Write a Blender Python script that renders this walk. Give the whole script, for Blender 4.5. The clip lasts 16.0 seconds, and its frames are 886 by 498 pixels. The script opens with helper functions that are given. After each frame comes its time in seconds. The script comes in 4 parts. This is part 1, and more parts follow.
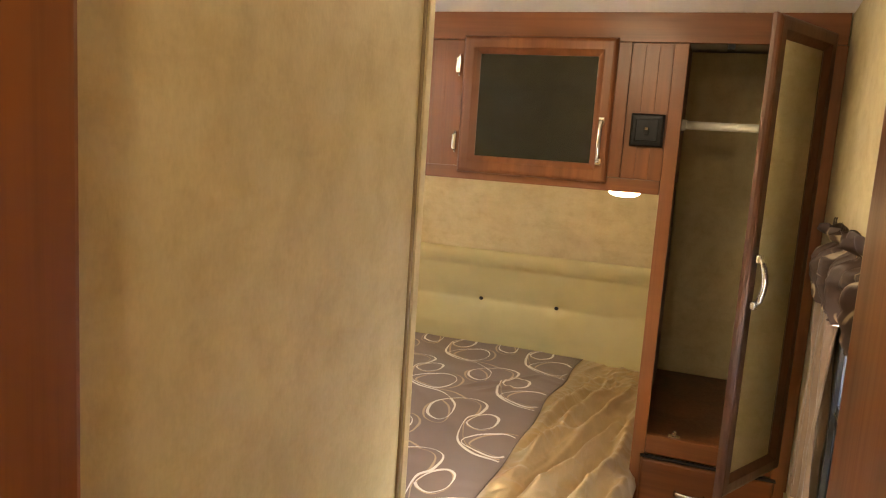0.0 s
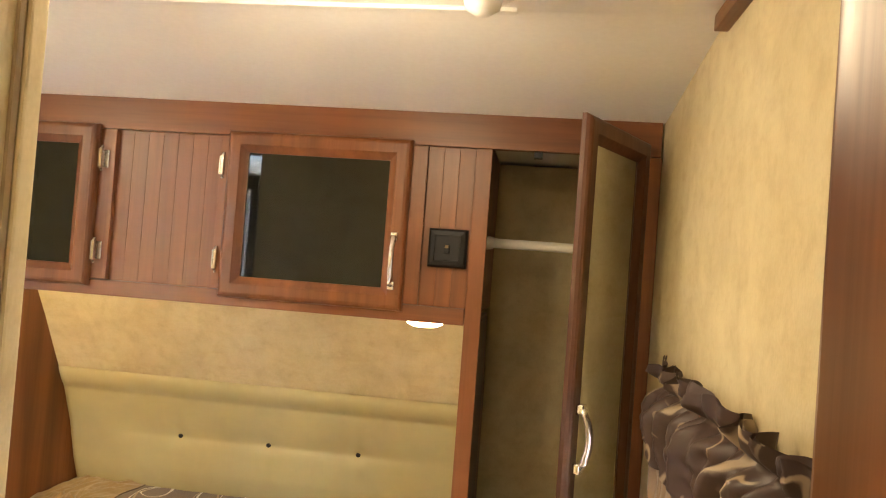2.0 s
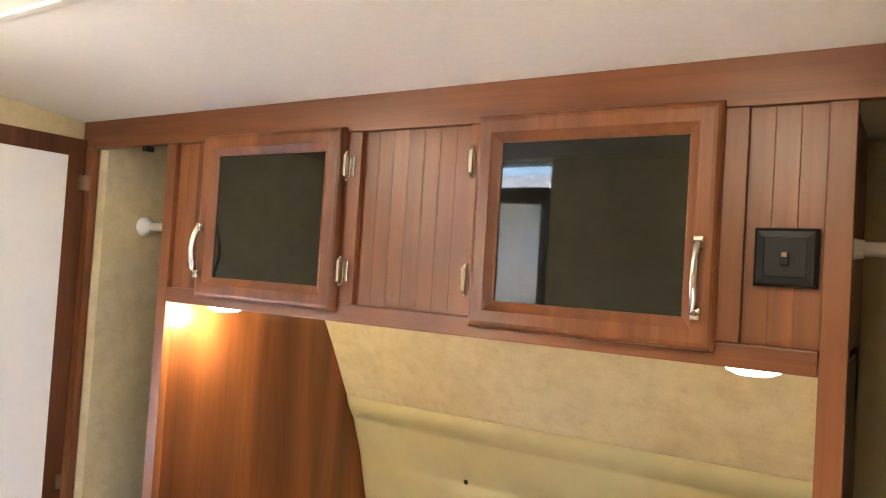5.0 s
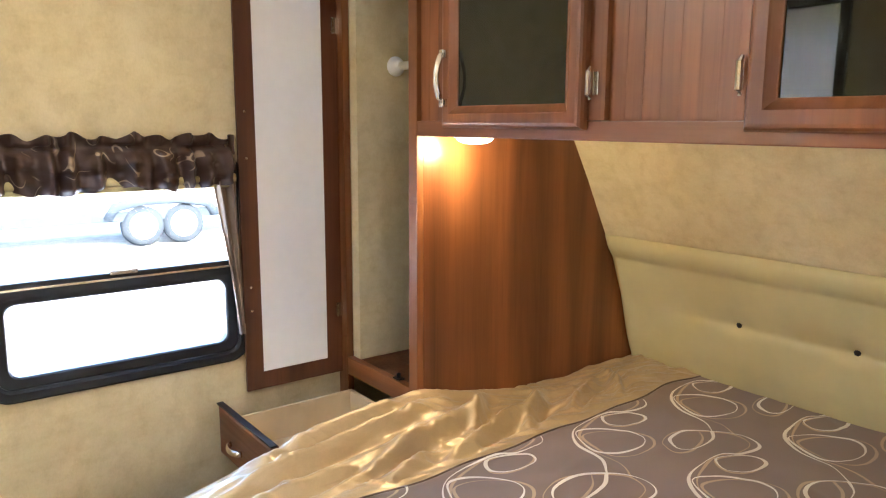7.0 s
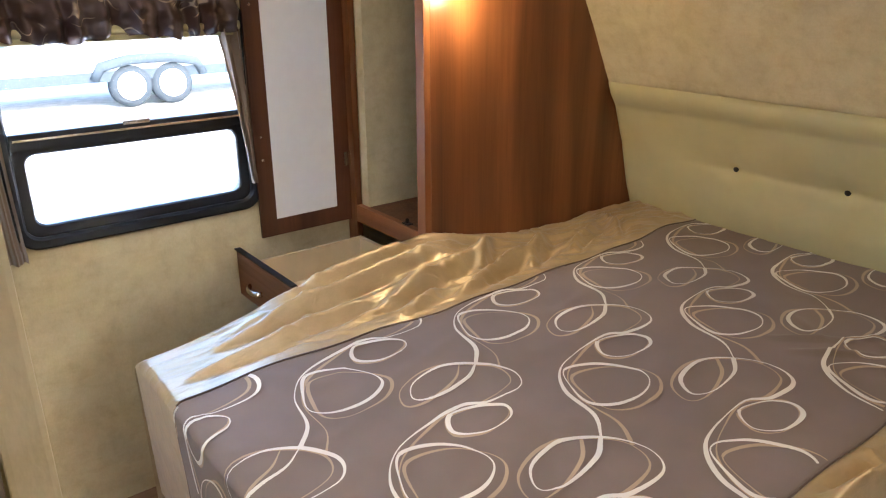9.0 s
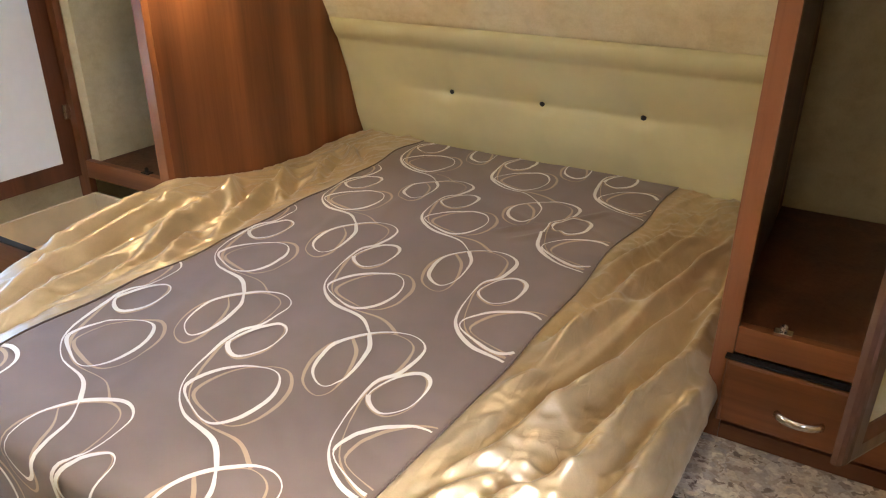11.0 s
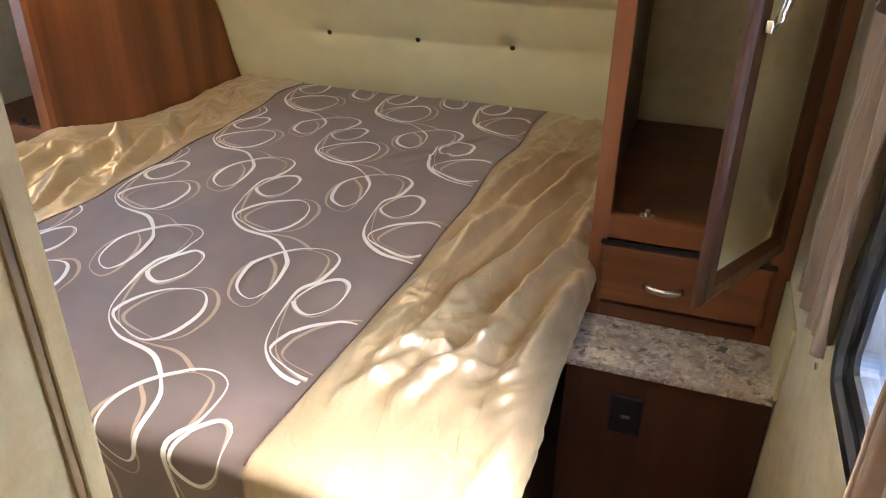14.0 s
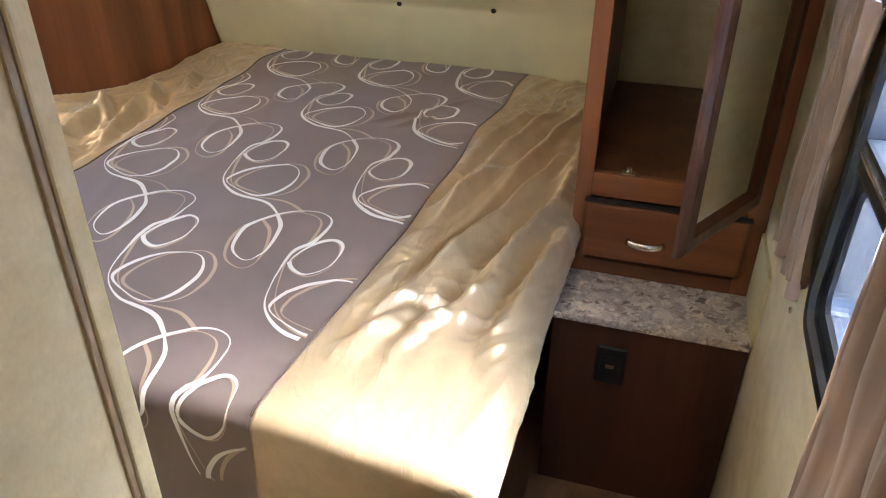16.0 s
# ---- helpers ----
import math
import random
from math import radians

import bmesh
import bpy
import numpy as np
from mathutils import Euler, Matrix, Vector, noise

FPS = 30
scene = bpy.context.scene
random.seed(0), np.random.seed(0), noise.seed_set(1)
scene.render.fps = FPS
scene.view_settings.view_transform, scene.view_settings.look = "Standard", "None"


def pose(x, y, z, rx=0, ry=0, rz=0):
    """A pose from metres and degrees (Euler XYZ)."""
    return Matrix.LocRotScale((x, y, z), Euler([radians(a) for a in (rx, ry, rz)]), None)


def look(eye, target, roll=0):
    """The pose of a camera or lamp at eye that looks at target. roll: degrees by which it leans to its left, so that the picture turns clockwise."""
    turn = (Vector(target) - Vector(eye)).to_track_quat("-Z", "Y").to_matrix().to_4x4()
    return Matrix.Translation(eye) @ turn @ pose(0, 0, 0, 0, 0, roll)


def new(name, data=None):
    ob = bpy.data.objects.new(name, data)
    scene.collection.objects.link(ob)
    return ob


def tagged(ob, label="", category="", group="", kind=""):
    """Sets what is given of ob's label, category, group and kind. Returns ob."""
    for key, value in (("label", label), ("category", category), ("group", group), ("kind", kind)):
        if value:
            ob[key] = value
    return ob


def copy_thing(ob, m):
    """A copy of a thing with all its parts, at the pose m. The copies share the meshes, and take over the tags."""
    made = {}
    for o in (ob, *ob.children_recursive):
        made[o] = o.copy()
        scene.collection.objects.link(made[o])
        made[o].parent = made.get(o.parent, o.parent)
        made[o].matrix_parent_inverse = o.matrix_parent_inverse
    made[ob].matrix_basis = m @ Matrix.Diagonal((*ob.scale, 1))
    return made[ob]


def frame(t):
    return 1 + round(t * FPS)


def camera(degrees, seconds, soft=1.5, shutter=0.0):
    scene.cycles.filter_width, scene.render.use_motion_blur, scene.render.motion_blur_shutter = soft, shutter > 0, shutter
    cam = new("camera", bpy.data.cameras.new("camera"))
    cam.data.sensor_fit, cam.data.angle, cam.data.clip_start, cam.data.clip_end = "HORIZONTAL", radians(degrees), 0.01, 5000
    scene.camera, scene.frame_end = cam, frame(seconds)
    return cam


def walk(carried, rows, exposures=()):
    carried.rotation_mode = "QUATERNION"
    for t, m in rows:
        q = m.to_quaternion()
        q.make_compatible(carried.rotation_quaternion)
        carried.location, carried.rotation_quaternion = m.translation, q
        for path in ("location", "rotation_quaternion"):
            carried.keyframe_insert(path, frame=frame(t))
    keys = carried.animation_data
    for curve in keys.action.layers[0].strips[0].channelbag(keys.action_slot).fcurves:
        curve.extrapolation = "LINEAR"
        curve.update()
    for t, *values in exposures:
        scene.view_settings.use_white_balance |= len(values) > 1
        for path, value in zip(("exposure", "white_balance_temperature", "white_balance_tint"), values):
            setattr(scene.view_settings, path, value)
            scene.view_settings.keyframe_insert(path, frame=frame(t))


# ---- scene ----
cam = camera(62.2, 16.0, soft=1.15, shutter=0.0)
PATH = [
    (0, (0.905, -2.142, 1.599), (0.232, -0.282, 1.307), 3.8),
    (0.5, (0.939, -2.049, 1.605), (0.283, -0.17, 1.399), 4.6),
    (1, (0.911, -1.9, 1.608), (0.379, 0.022, 1.459), 4.8),
    (1.5, (0.9, -1.789, 1.614), (0.533, 0.177, 1.572), 3.9),
    (2, (0.92, -1.702, 1.619), (0.663, 0.281, 1.669), 4.3),
    (2.5, (0.936, -1.616, 1.627), (0.759, 0.374, 1.73), 4.7),
    (3, (0.932, -1.545, 1.633), (0.774, 0.445, 1.746), 5.4),
    (3.5, (0.922, -1.454, 1.63), (0.626, 0.522, 1.711), 5.6),
    (4, (0.902, -1.354, 1.624), (0.36, 0.57, 1.705), 6.0),
    (4.5, (0.886, -1.278, 1.615), (0.024, 0.526, 1.679), 5.3),
    (5, (0.877, -1.227, 1.609), (-0.205, 0.453, 1.672), 3.6),
    (7.5, (0.811, -1.116, 1.502), (-0.79, -0.008, 1.047), 0.2),
    (8, (0.812, -1.123, 1.494), (-0.795, -0.067, 0.944), 0.4),
    (8.5, (0.826, -1.151, 1.49), (-0.752, -0.095, 0.861), 0.7),
    (9, (0.851, -1.194, 1.496), (-0.626, -0.042, 0.796), -0.2),
    (9.5, (0.867, -1.23, 1.498), (-0.481, 0.039, 0.741), -0.9),
    (10, (0.891, -1.264, 1.505), (-0.322, 0.124, 0.729), -0.9),
    (12.5, (0.935, -1.41, 1.504), (0.315, 0.267, 0.608), 0.9),
    (13, (0.932, -1.451, 1.496), (0.299, 0.216, 0.59), -1.0),
    (13.5, (0.929, -1.464, 1.494), (0.295, 0.197, 0.578), -1.1),
    (14, (0.935, -1.502, 1.476), (0.352, 0.165, 0.539), 0.6),
    (14.5, (0.945, -1.546, 1.478), (0.423, 0.123, 0.508), 0.4),
    (15, (0.939, -1.572, 1.475), (0.442, 0.089, 0.478), -0.0),
    (15.5, (0.943, -1.572, 1.476), (0.454, 0.076, 0.454), -0.3),
    (16, (0.928, -1.557, 1.482), (0.414, 0.089, 0.469), 0.4),
]
walk(cam, [(t, look(eye, target, roll)) for t, eye, target, roll in PATH],
     exposures=[(0.0, 4.68, 6800, 10), (2.0, 4.95, 6800, 10), (3.5, 5.02, 6250, 10),
    (5.0, 5.02, 5800, 10), (7.5, 4.55, 5700, 10), (9.0, 4.30, 5600, 10),
    (10.0, 4.53, 5600, 10), (12.5, 4.55, 5450, 10), (14.5, 4.47, 5050, 10),
    (16.0, 4.47, 4900, 10)])

# ---------------------------------------------------------------- world, sun, large lights
world = bpy.data.worlds.new("sky")
scene.world = world
world.use_nodes = True
wn = world.node_tree
sky = wn.nodes.new("ShaderNodeTexSky")
sky.sky_type = "NISHITA"
sky.sun_disc = False
sky.sun_elevation, sky.sun_rotation = radians(40), radians(76)
sky.air_density, sky.dust_density = 1.0, 5.0
wn.links.new(sky.outputs[0], wn.nodes["Background"].inputs[0])
wn.nodes["Background"].inputs[1].default_value = 0.15


def lamp(name, kind, power, colour, m, size=0.1, size_y=None, angle=None):
    data = bpy.data.lights.new(name, kind)
    data.energy, data.color = power, colour
    if kind == "AREA":
        data.size = size
        if size_y:
            data.shape, data.size_y = "RECTANGLE", size_y
    if kind in ("POINT", "SPOT"):
        data.shadow_soft_size = size
    if kind == "SPOT":
        data.spot_size, data.spot_blend = radians(angle), 0.7
    if kind == "SUN":
        data.angle = radians(angle)
    ob = new(name, data)
    ob.matrix_world = m
    return ob


SUN_WAY = Vector((math.sin(radians(76)) * math.cos(radians(40)), math.cos(radians(76)) * math.cos(radians(40)), math.sin(radians(40))))
lamp("sun", "SUN", 0.105, (1.0, 0.99, 0.97), look(SUN_WAY * 20, (0, 0, 0)), angle=2.5)
WARM = (1.0, 0.74, 0.36)
lamp("puck_light", "POINT", 0.25, WARM, pose(-0.682, 0.10, 1.445), 0.02)
lamp("puck_light", "POINT", 0.085, WARM, pose(0.655, 0.10, 1.452), 0.02)
lamp("dome_light", "POINT", 0.13, (1.0, 0.78, 0.52), pose(0.60, -0.78, 1.945), 0.06)
lamp("dome_light", "POINT", 0.12, (1.0, 0.78, 0.52), pose(-0.60, -0.78, 1.945), 0.06)
# added fill lamp in the passage, out of view, to brighten its wall
lamp("hall_fill_light", "POINT", 0.27, (1.0, 0.76, 0.48), pose(0.74, -2.30, 1.94), 0.06)


# ---------------------------------------------------------------- materials
def material(name, rough=0.5, metal=0.0, spec=0.5):
    m = bpy.data.materials.new(name)
    m.use_nodes = True
    b = m.node_tree.nodes["Principled BSDF"]
    b.inputs["Roughness"].default_value = rough
    b.inputs["Metallic"].default_value = metal
    b.inputs["Specular IOR Level"].default_value = spec
    return m, m.node_tree, b


def nd(nt, kind, **values):
    n = nt.nodes.new(kind)
    for key, value in values.items():
        n.inputs[key.replace("_", " ")].default_value = value
    return n


def coords(nt, scale=(1, 1, 1)):
    tc = nt.nodes.new("ShaderNodeTexCoord")
    mp = nt.nodes.new("ShaderNodeMapping")
    mp.inputs["Scale"].default_value = scale
    nt.links.new(tc.outputs["Object"], mp.inputs[0])
    return mp.outputs[0]


def ramp(nt, fac, stops):
    r = nt.nodes.new("ShaderNodeValToRGB")
    el = r.color_ramp.elements
    while len(el) < len(stops):
        el.new(0.5)
    for e, (p, c) in zip(el, stops):
        e.position, e.color = p, (*c, 1)
    nt.links.new(fac, r.inputs[0])
    return r.outputs[0]


def mix(nt, a, b, fac, mode="MIX"):
    m = nt.nodes.new("ShaderNodeMix")
    m.data_type, m.blend_type = "RGBA", mode
    for sock, v in ((m.inputs[0], fac), (m.inputs[6], a), (m.inputs[7], b)):
        if hasattr(v, "is_linked"):
            nt.links.new(v, sock)
        else:
            sock.default_value = v if isinstance(v, (int, float)) else (*v, 1)
    return m.outputs[2]


def bump(nt, bsdf, height, strength, dist=0.002):
    b = nt.nodes.new("ShaderNodeBump")
    b.inputs["Strength"].default_value, b.inputs["Distance"].default_value = strength, dist
    nt.links.new(height, b.inputs["Height"])
    nt.links.new(b.outputs[0], bsdf.inputs["Normal"])


def simple(name, colour, rough=0.5, metal=0.0, spec=0.5, vary=0.12, scale=30.0, relief=0.0):
    m, nt, b = material(name, rough, metal, spec)
    n = nd(nt, "ShaderNodeTexNoise", Scale=scale, Detail=4.0)
    nt.links.new(coords(nt), n.inputs[0])
    lo, hi = [c * (1 - vary) for c in colour], [min(1, c * (1 + vary)) for c in colour]
    nt.links.new(ramp(nt, n.outputs[0], [(0.3, lo), (0.7, hi)]), b.inputs["Base Color"])
    if relief:
        bump(nt, b, n.outputs[0], relief)
    return m


def wallpaper(name, light, dark):
    m, nt, b = material(name, 0.62, 0, 0.35)
    big = nd(nt, "ShaderNodeTexNoise", Scale=5.0, Detail=5.0, Roughness=0.6, Distortion=0.6)
    nt.links.new(coords(nt), big.inputs[0])
    blot = nd(nt, "ShaderNodeTexNoise", Scale=22.0, Detail=6.0, Roughness=0.65)
    nt.links.new(coords(nt, (1, 1, 0.8)), blot.inputs[0])
    weave = nd(nt, "ShaderNodeTexNoise", Scale=260.0, Detail=2.0)
    nt.links.new(coords(nt, (1, 1, 0.5)), weave.inputs[0])
    base = ramp(nt, big.outputs[0], [(0.3, dark), (0.62, light)])
    stain = ramp(nt, blot.outputs[0], [(0.34, (0.66, 0.57, 0.42)), (0.47, (0.90, 0.86, 0.78)), (0.58, (1, 1, 1))])
    c = mix(nt, base, stain, 0.29, "MULTIPLY")
    smear = nd(nt, "ShaderNodeTexNoise", Scale=1.0, Detail=5.0, Roughness=0.6, Distortion=0.5)
    nt.links.new(coords(nt, (13.0, 13.0, 38.0)), smear.inputs[0])
    c = mix(nt, c, ramp(nt, smear.outputs[0], [(0.32, (0.80, 0.72, 0.60)), (0.5, (1, 1, 1))]), 0.24, "MULTIPLY")
    fine = ramp(nt, weave.outputs[0], [(0.3, (0.9, 0.9, 0.9)), (0.7, (1, 1, 1))])
    nt.links.new(mix(nt, c, fine, 0.6, "MULTIPLY"), b.inputs["Base Color"])
    bump(nt, b, weave.outputs[0], 0.25, 0.001)
    return m


def wood(name, axis, light=(0.264, 0.094, 0.029), dark=(0.108, 0.033, 0.010), rough=0.3):
    m, nt, b = material(name, rough, 0, 0.5)
    info = nt.nodes.new("ShaderNodeObjectInfo")
    shift = nt.nodes.new("ShaderNodeVectorMath")
    shift.operation = "ADD"
    sc = [7.0, 7.0, 7.0]
    sc["xyz".index(axis)] = 0.55
    nt.links.new(coords(nt, sc), shift.inputs[0])
    mul = nt.nodes.new("ShaderNodeMath")
    mul.operation = "MULTIPLY"
    mul.inputs[1].default_value = 31.0
    nt.links.new(info.outputs["Random"], mul.inputs[0])
    nt.links.new(mul.outputs[0], shift.inputs[1])
    broad = nd(nt, "ShaderNodeTexNoise", Scale=1.0, Detail=5.0, Roughness=0.55, Distortion=0.8)
    nt.links.new(shift.outputs[0], broad.inputs[0])
    sc2 = [95.0, 95.0, 95.0]
    sc2["xyz".index(axis)] = 2.2
    fine = nd(nt, "ShaderNodeTexNoise", Scale=1.0, Detail=4.0, Roughness=0.7)
    nt.links.new(coords(nt, sc2), fine.inputs[0])
    base = ramp(nt, broad.outputs[0], [(0.32, dark), (0.5, [(a + c) / 2 for a, c in zip(light, dark)]), (0.68, light)])
    pores = ramp(nt, fine.outputs[0], [(0.33, (0.62, 0.55, 0.5)), (0.52, (1, 1, 1))])
    nt.links.new(mix(nt, base, pores, 0.38, "MULTIPLY"), b.inputs["Base Color"])
    nt.links.new(ramp(nt, fine.outputs[0], [(0.3, (rough + 0.12,) * 3), (0.7, (rough,) * 3)]), b.inputs["Roughness"])
    bump(nt, b, fine.outputs[0], 0.12, 0.0006)
    return m


def granite_mat():
    m, nt, b = material("granite_laminate", 0.28)
    co = coords(nt)
    warp = nd(nt, "ShaderNodeTexNoise", Scale=40.0, Detail=3.0)
    nt.links.new(co, warp.inputs[0])
    co2 = mix(nt, co, warp.outputs[1], 0.045)
    v = nd(nt, "ShaderNodeTexVoronoi", Scale=38.0)
    nt.links.new(co2, v.inputs[0])
    c = ramp(nt, v.outputs["Color"], [(0.0, (0.09, 0.065, 0.055)), (0.2, (0.30, 0.24, 0.20)), (0.4, (0.60, 0.52, 0.42)),
                                      (0.6, (0.36, 0.32, 0.31)), (0.8, (0.74, 0.68, 0.55)), (1.0, (0.66, 0.52, 0.33))])
    v2 = nd(nt, "ShaderNodeTexVoronoi", Scale=85.0)
    nt.links.new(co2, v2.inputs[0])
    c2 = ramp(nt, v2.outputs["Color"], [(0.0, (0.10, 0.07, 0.06)), (0.3, (0.42, 0.34, 0.27)), (0.6, (0.72, 0.66, 0.56)), (1.0, (0.30, 0.25, 0.22))])
    pick = nd(nt, "ShaderNodeTexNoise", Scale=28.0, Detail=3.0)
    nt.links.new(co, pick.inputs[0])
    c = mix(nt, c, c2, ramp(nt, pick.outputs[0], [(0.47, (0, 0, 0)), (0.53, (1, 1, 1))]))
    n = nd(nt, "ShaderNodeTexNoise", Scale=150.0, Detail=5.0)
    nt.links.new(co, n.inputs[0])
    nt.links.new(mix(nt, c, ramp(nt, n.outputs[0], [(0.35, (0.55, 0.5, 0.47)), (0.6, (1, 1, 1))]), 0.45, "MULTIPLY"), b.inputs["Base Color"])
    return m


def satin_mat(name, colour):
    m, nt, b = material(name, 0.36, 0.0, 0.6)
    n = nd(nt, "ShaderNodeTexNoise", Scale=11.0, Detail=6.0, Roughness=0.6, Distortion=1.2)
    nt.links.new(coords(nt, (1.0, 0.5, 1.0)), n.inputs[0])
    slub = nd(nt, "ShaderNodeTexNoise", Scale=1.0, Detail=3.0, Roughness=0.6)
    nt.links.new(coords(nt, (60.0, 700.0, 300.0)), slub.inputs[0])
    lo, hi = [c * 0.84 for c in colour], [min(1, c * 1.1) for c in colour]
    body = ramp(nt, n.outputs[0], [(0.3, lo), (0.7, hi)])
    thread = ramp(nt, slub.outputs[0], [(0.3, (0.88, 0.86, 0.84)), (0.7, (1, 1, 1))])
    nt.links.new(mix(nt, body, thread, 0.7, "MULTIPLY"), b.inputs["Base Color"])
    b.inputs["Metallic"].default_value = 0.4
    b.inputs["Sheen Weight"].default_value = 0.3
    b.inputs["Sheen Roughness"].default_value = 0.35
    b.inputs["Sheen Tint"].default_value = (1.0, 0.98, 0.95, 1)
    b.inputs["Coat Weight"].default_value = 0.55
    b.inputs["Coat IOR"].default_value = 1.7
    b.inputs["Coat Roughness"].default_value = 0.36
    way = nt.nodes.new("ShaderNodeMapping")
    way.inputs["Rotation"].default_value = (0, 0, radians(24))
    way.inputs["Scale"].default_value = (17.0, 4.0, 8.0)
    nt.links.new(coords(nt), way.inputs[0])
    fold = nd(nt, "ShaderNodeTexNoise", Scale=1.0, Detail=2.0, Roughness=0.5, Distortion=0.5)
    nt.links.new(way.outputs[0], fold.inputs[0])
    ridge = ramp(nt, fold.outputs[0], [(0.40, (0.3, 0.3, 0.3)), (0.49, (1, 1, 1)), (0.52, (0, 0, 0)), (0.62, (0.3, 0.3, 0.3))])
    bump(nt, b, mix(nt, ridge, n.outputs[0], 0.6), 0.26, 0.010)
    return m


def cloth_mat(name, colour, rough=0.75, sheen=0.25):
    m, nt, b = material(name, rough, 0, 0.3)
    n = nd(nt, "ShaderNodeTexNoise", Scale=6.0, Detail=4.0)
    nt.links.new(coords(nt), n.inputs[0])
    f = nd(nt, "ShaderNodeTexNoise", Scale=700.0, Detail=2.0)
    nt.links.new(coords(nt), f.inputs[0])
    lo, hi = [c * 0.88 for c in colour], [min(1, c * 1.12) for c in colour]
    nt.links.new(ramp(nt, n.outputs[0], [(0.3, lo), (0.7, hi)]), b.inputs["Base Color"])
    b.inputs["Sheen Weight"].default_value = sheen
    bump(nt, b, f.outputs[0], 0.3, 0.0008)
    return m


def print_cloth(name, colour, swirl):
    m, nt, b = material(name, 0.46, 0, 0.45)
    n = nd(nt, "ShaderNodeTexNoise", Scale=7.5, Detail=0.3, Distortion=1.8)
    nt.links.new(coords(nt), n.inputs[0])
    k = nd(nt, "ShaderNodeTexNoise", Scale=9.0, Detail=1.0)
    nt.links.new(coords(nt, (1.3, 1.3, 1.3)), k.inputs[0])
    line = ramp(nt, n.outputs[0], [(0.0, (0, 0, 0)), (0.47, (0, 0, 0)), (0.485, (1, 1, 1)), (0.505, (1, 1, 1)), (0.52, (0, 0, 0))])
    gap = ramp(nt, k.outputs[0], [(0.46, (0, 0, 0)), (0.54, (1, 1, 1))])
    nt.links.new(mix(nt, colour, swirl, mix(nt, line, gap, 1.0, "MULTIPLY")), b.inputs["Base Color"])
    return m


def glass_mat():
    m, nt, b = material("window_glass", 0.0)
    b.inputs["Transmission Weight"].default_value = 1.0
    b.inputs["IOR"].default_value = 1.1
    b.inputs["Base Color"].default_value = (1, 1, 1, 1)
    return m


def glow_mat(name, colour, strength):
    m, nt, b = material(name, 0.4)
    b.inputs["Base Color"].default_value = (0.9, 0.88, 0.82, 1)
    b.inputs["Emission Color"].default_value = (*colour, 1)
    b.inputs["Emission Strength"].default_value = strength
    return m


def frosted_mat():
    m, nt, b = material("frosted_glass", 0.12)
    b.inputs["Transmission Weight"].default_value = 1.0
    b.inputs["IOR"].default_value = 1.15
    b.inputs["Base Color"].default_value = (0.92, 0.96, 1.0, 1)
    return m


WALL = wallpaper("beige_wallpaper", (0.70, 0.605, 0.375), (0.58, 0.49, 0.29))
CEILING = simple("ceiling_white", (0.85, 0.835, 0.80), 0.65, 0, 0.3, 0.02, 90.0, 0.06)
WOOD_V = wood("cherry_upright", "z")
WOOD_H = wood("cherry_across", "x")
WOOD_Y = wood("cherry_deep", "y")
# cherry darkened to carry the shade beside the bed and in the wardrobes
CHERRY_IN_SHADE = wood("cherry_in_shade", "z", (0.085, 0.030, 0.014), (0.032, 0.012, 0.007), 0.34)
# the doors' own darker tone; on the wardrobe floor it stands for shade
DARK_SHADED_CHERRY = wood("dark_shaded_cherry", "z", (0.150, 0.050, 0.019), (0.060, 0.020, 0.008), 0.34)
WOOD_BOX = simple("pale_drawer_wood", (0.72, 0.58, 0.36), 0.55, 0, 0.4, 0.06, 14.0)
BLACK_PANE = simple("black_acrylic", (0.010, 0.011, 0.009), 0.03, 0, 0.55, 0.05)
MIRROR = simple("mirror", (0.82, 0.84, 0.80), 0.015, 1.0, 0.5, 0.0)
NICKEL = simple("brushed_nickel", (0.74, 0.70, 0.63), 0.24, 1.0, 0.5, 0.05, 200.0)
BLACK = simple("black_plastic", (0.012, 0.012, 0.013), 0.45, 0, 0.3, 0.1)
FRAME_BLACK = simple("black_window_metal", (0.012, 0.014, 0.018), 0.3, 0, 0.5, 0.1)
WHITE_BOARD = simple("white_panel", (0.85, 0.85, 0.85), 0.35, 0, 0.4, 0.015)
WHITE_PLASTIC = simple("white_plastic", (0.80, 0.79, 0.76), 0.4, 0, 0.5, 0.03)
VINYL = simple("cream_vinyl", (0.555, 0.490, 0.255), 0.42, 0, 0.4, 0.05, 9.0, 0.05)
TAUPE = cloth_mat("taupe_fabric", (0.195, 0.140, 0.110))
SWIRL_WHITE = cloth_mat("cream_print", (0.80, 0.75, 0.66), 0.55)
SWIRL_TAN = cloth_mat("tan_print", (0.46, 0.33, 0.20), 0.6)
SATIN = satin_mat("gold_satin", (0.545, 0.412, 0.225))
VALANCE = print_cloth("brown_print_fabric", (0.060, 0.034, 0.026), (0.36, 0.28, 0.19))
CURTAIN = cloth_mat("brown_curtain", (0.250, 0.175, 0.120), 0.36, 0.5)
thin = CURTAIN.node_tree
glow = nd(thin, "ShaderNodeBsdfTranslucent", Color=(0.42, 0.27, 0.15, 1))
blend = nd(thin, "ShaderNodeMixShader", Fac=0.10)
thin.links.new(thin.nodes["Principled BSDF"].outputs[0], blend.inputs[1])
thin.links.new(glow.outputs[0], blend.inputs[2])
thin.links.new(blend.outputs[0], thin.nodes["Material Output"].inputs[0])
GRANITE = granite_mat()
GLASS = glass_mat()
FROST = frosted_mat()
DOME = glow_mat("lit_dome", (1.0, 0.82, 0.55), 1.8)
PUCK = glow_mat("lit_puck", (1.0, 0.84, 0.58), 1.6)
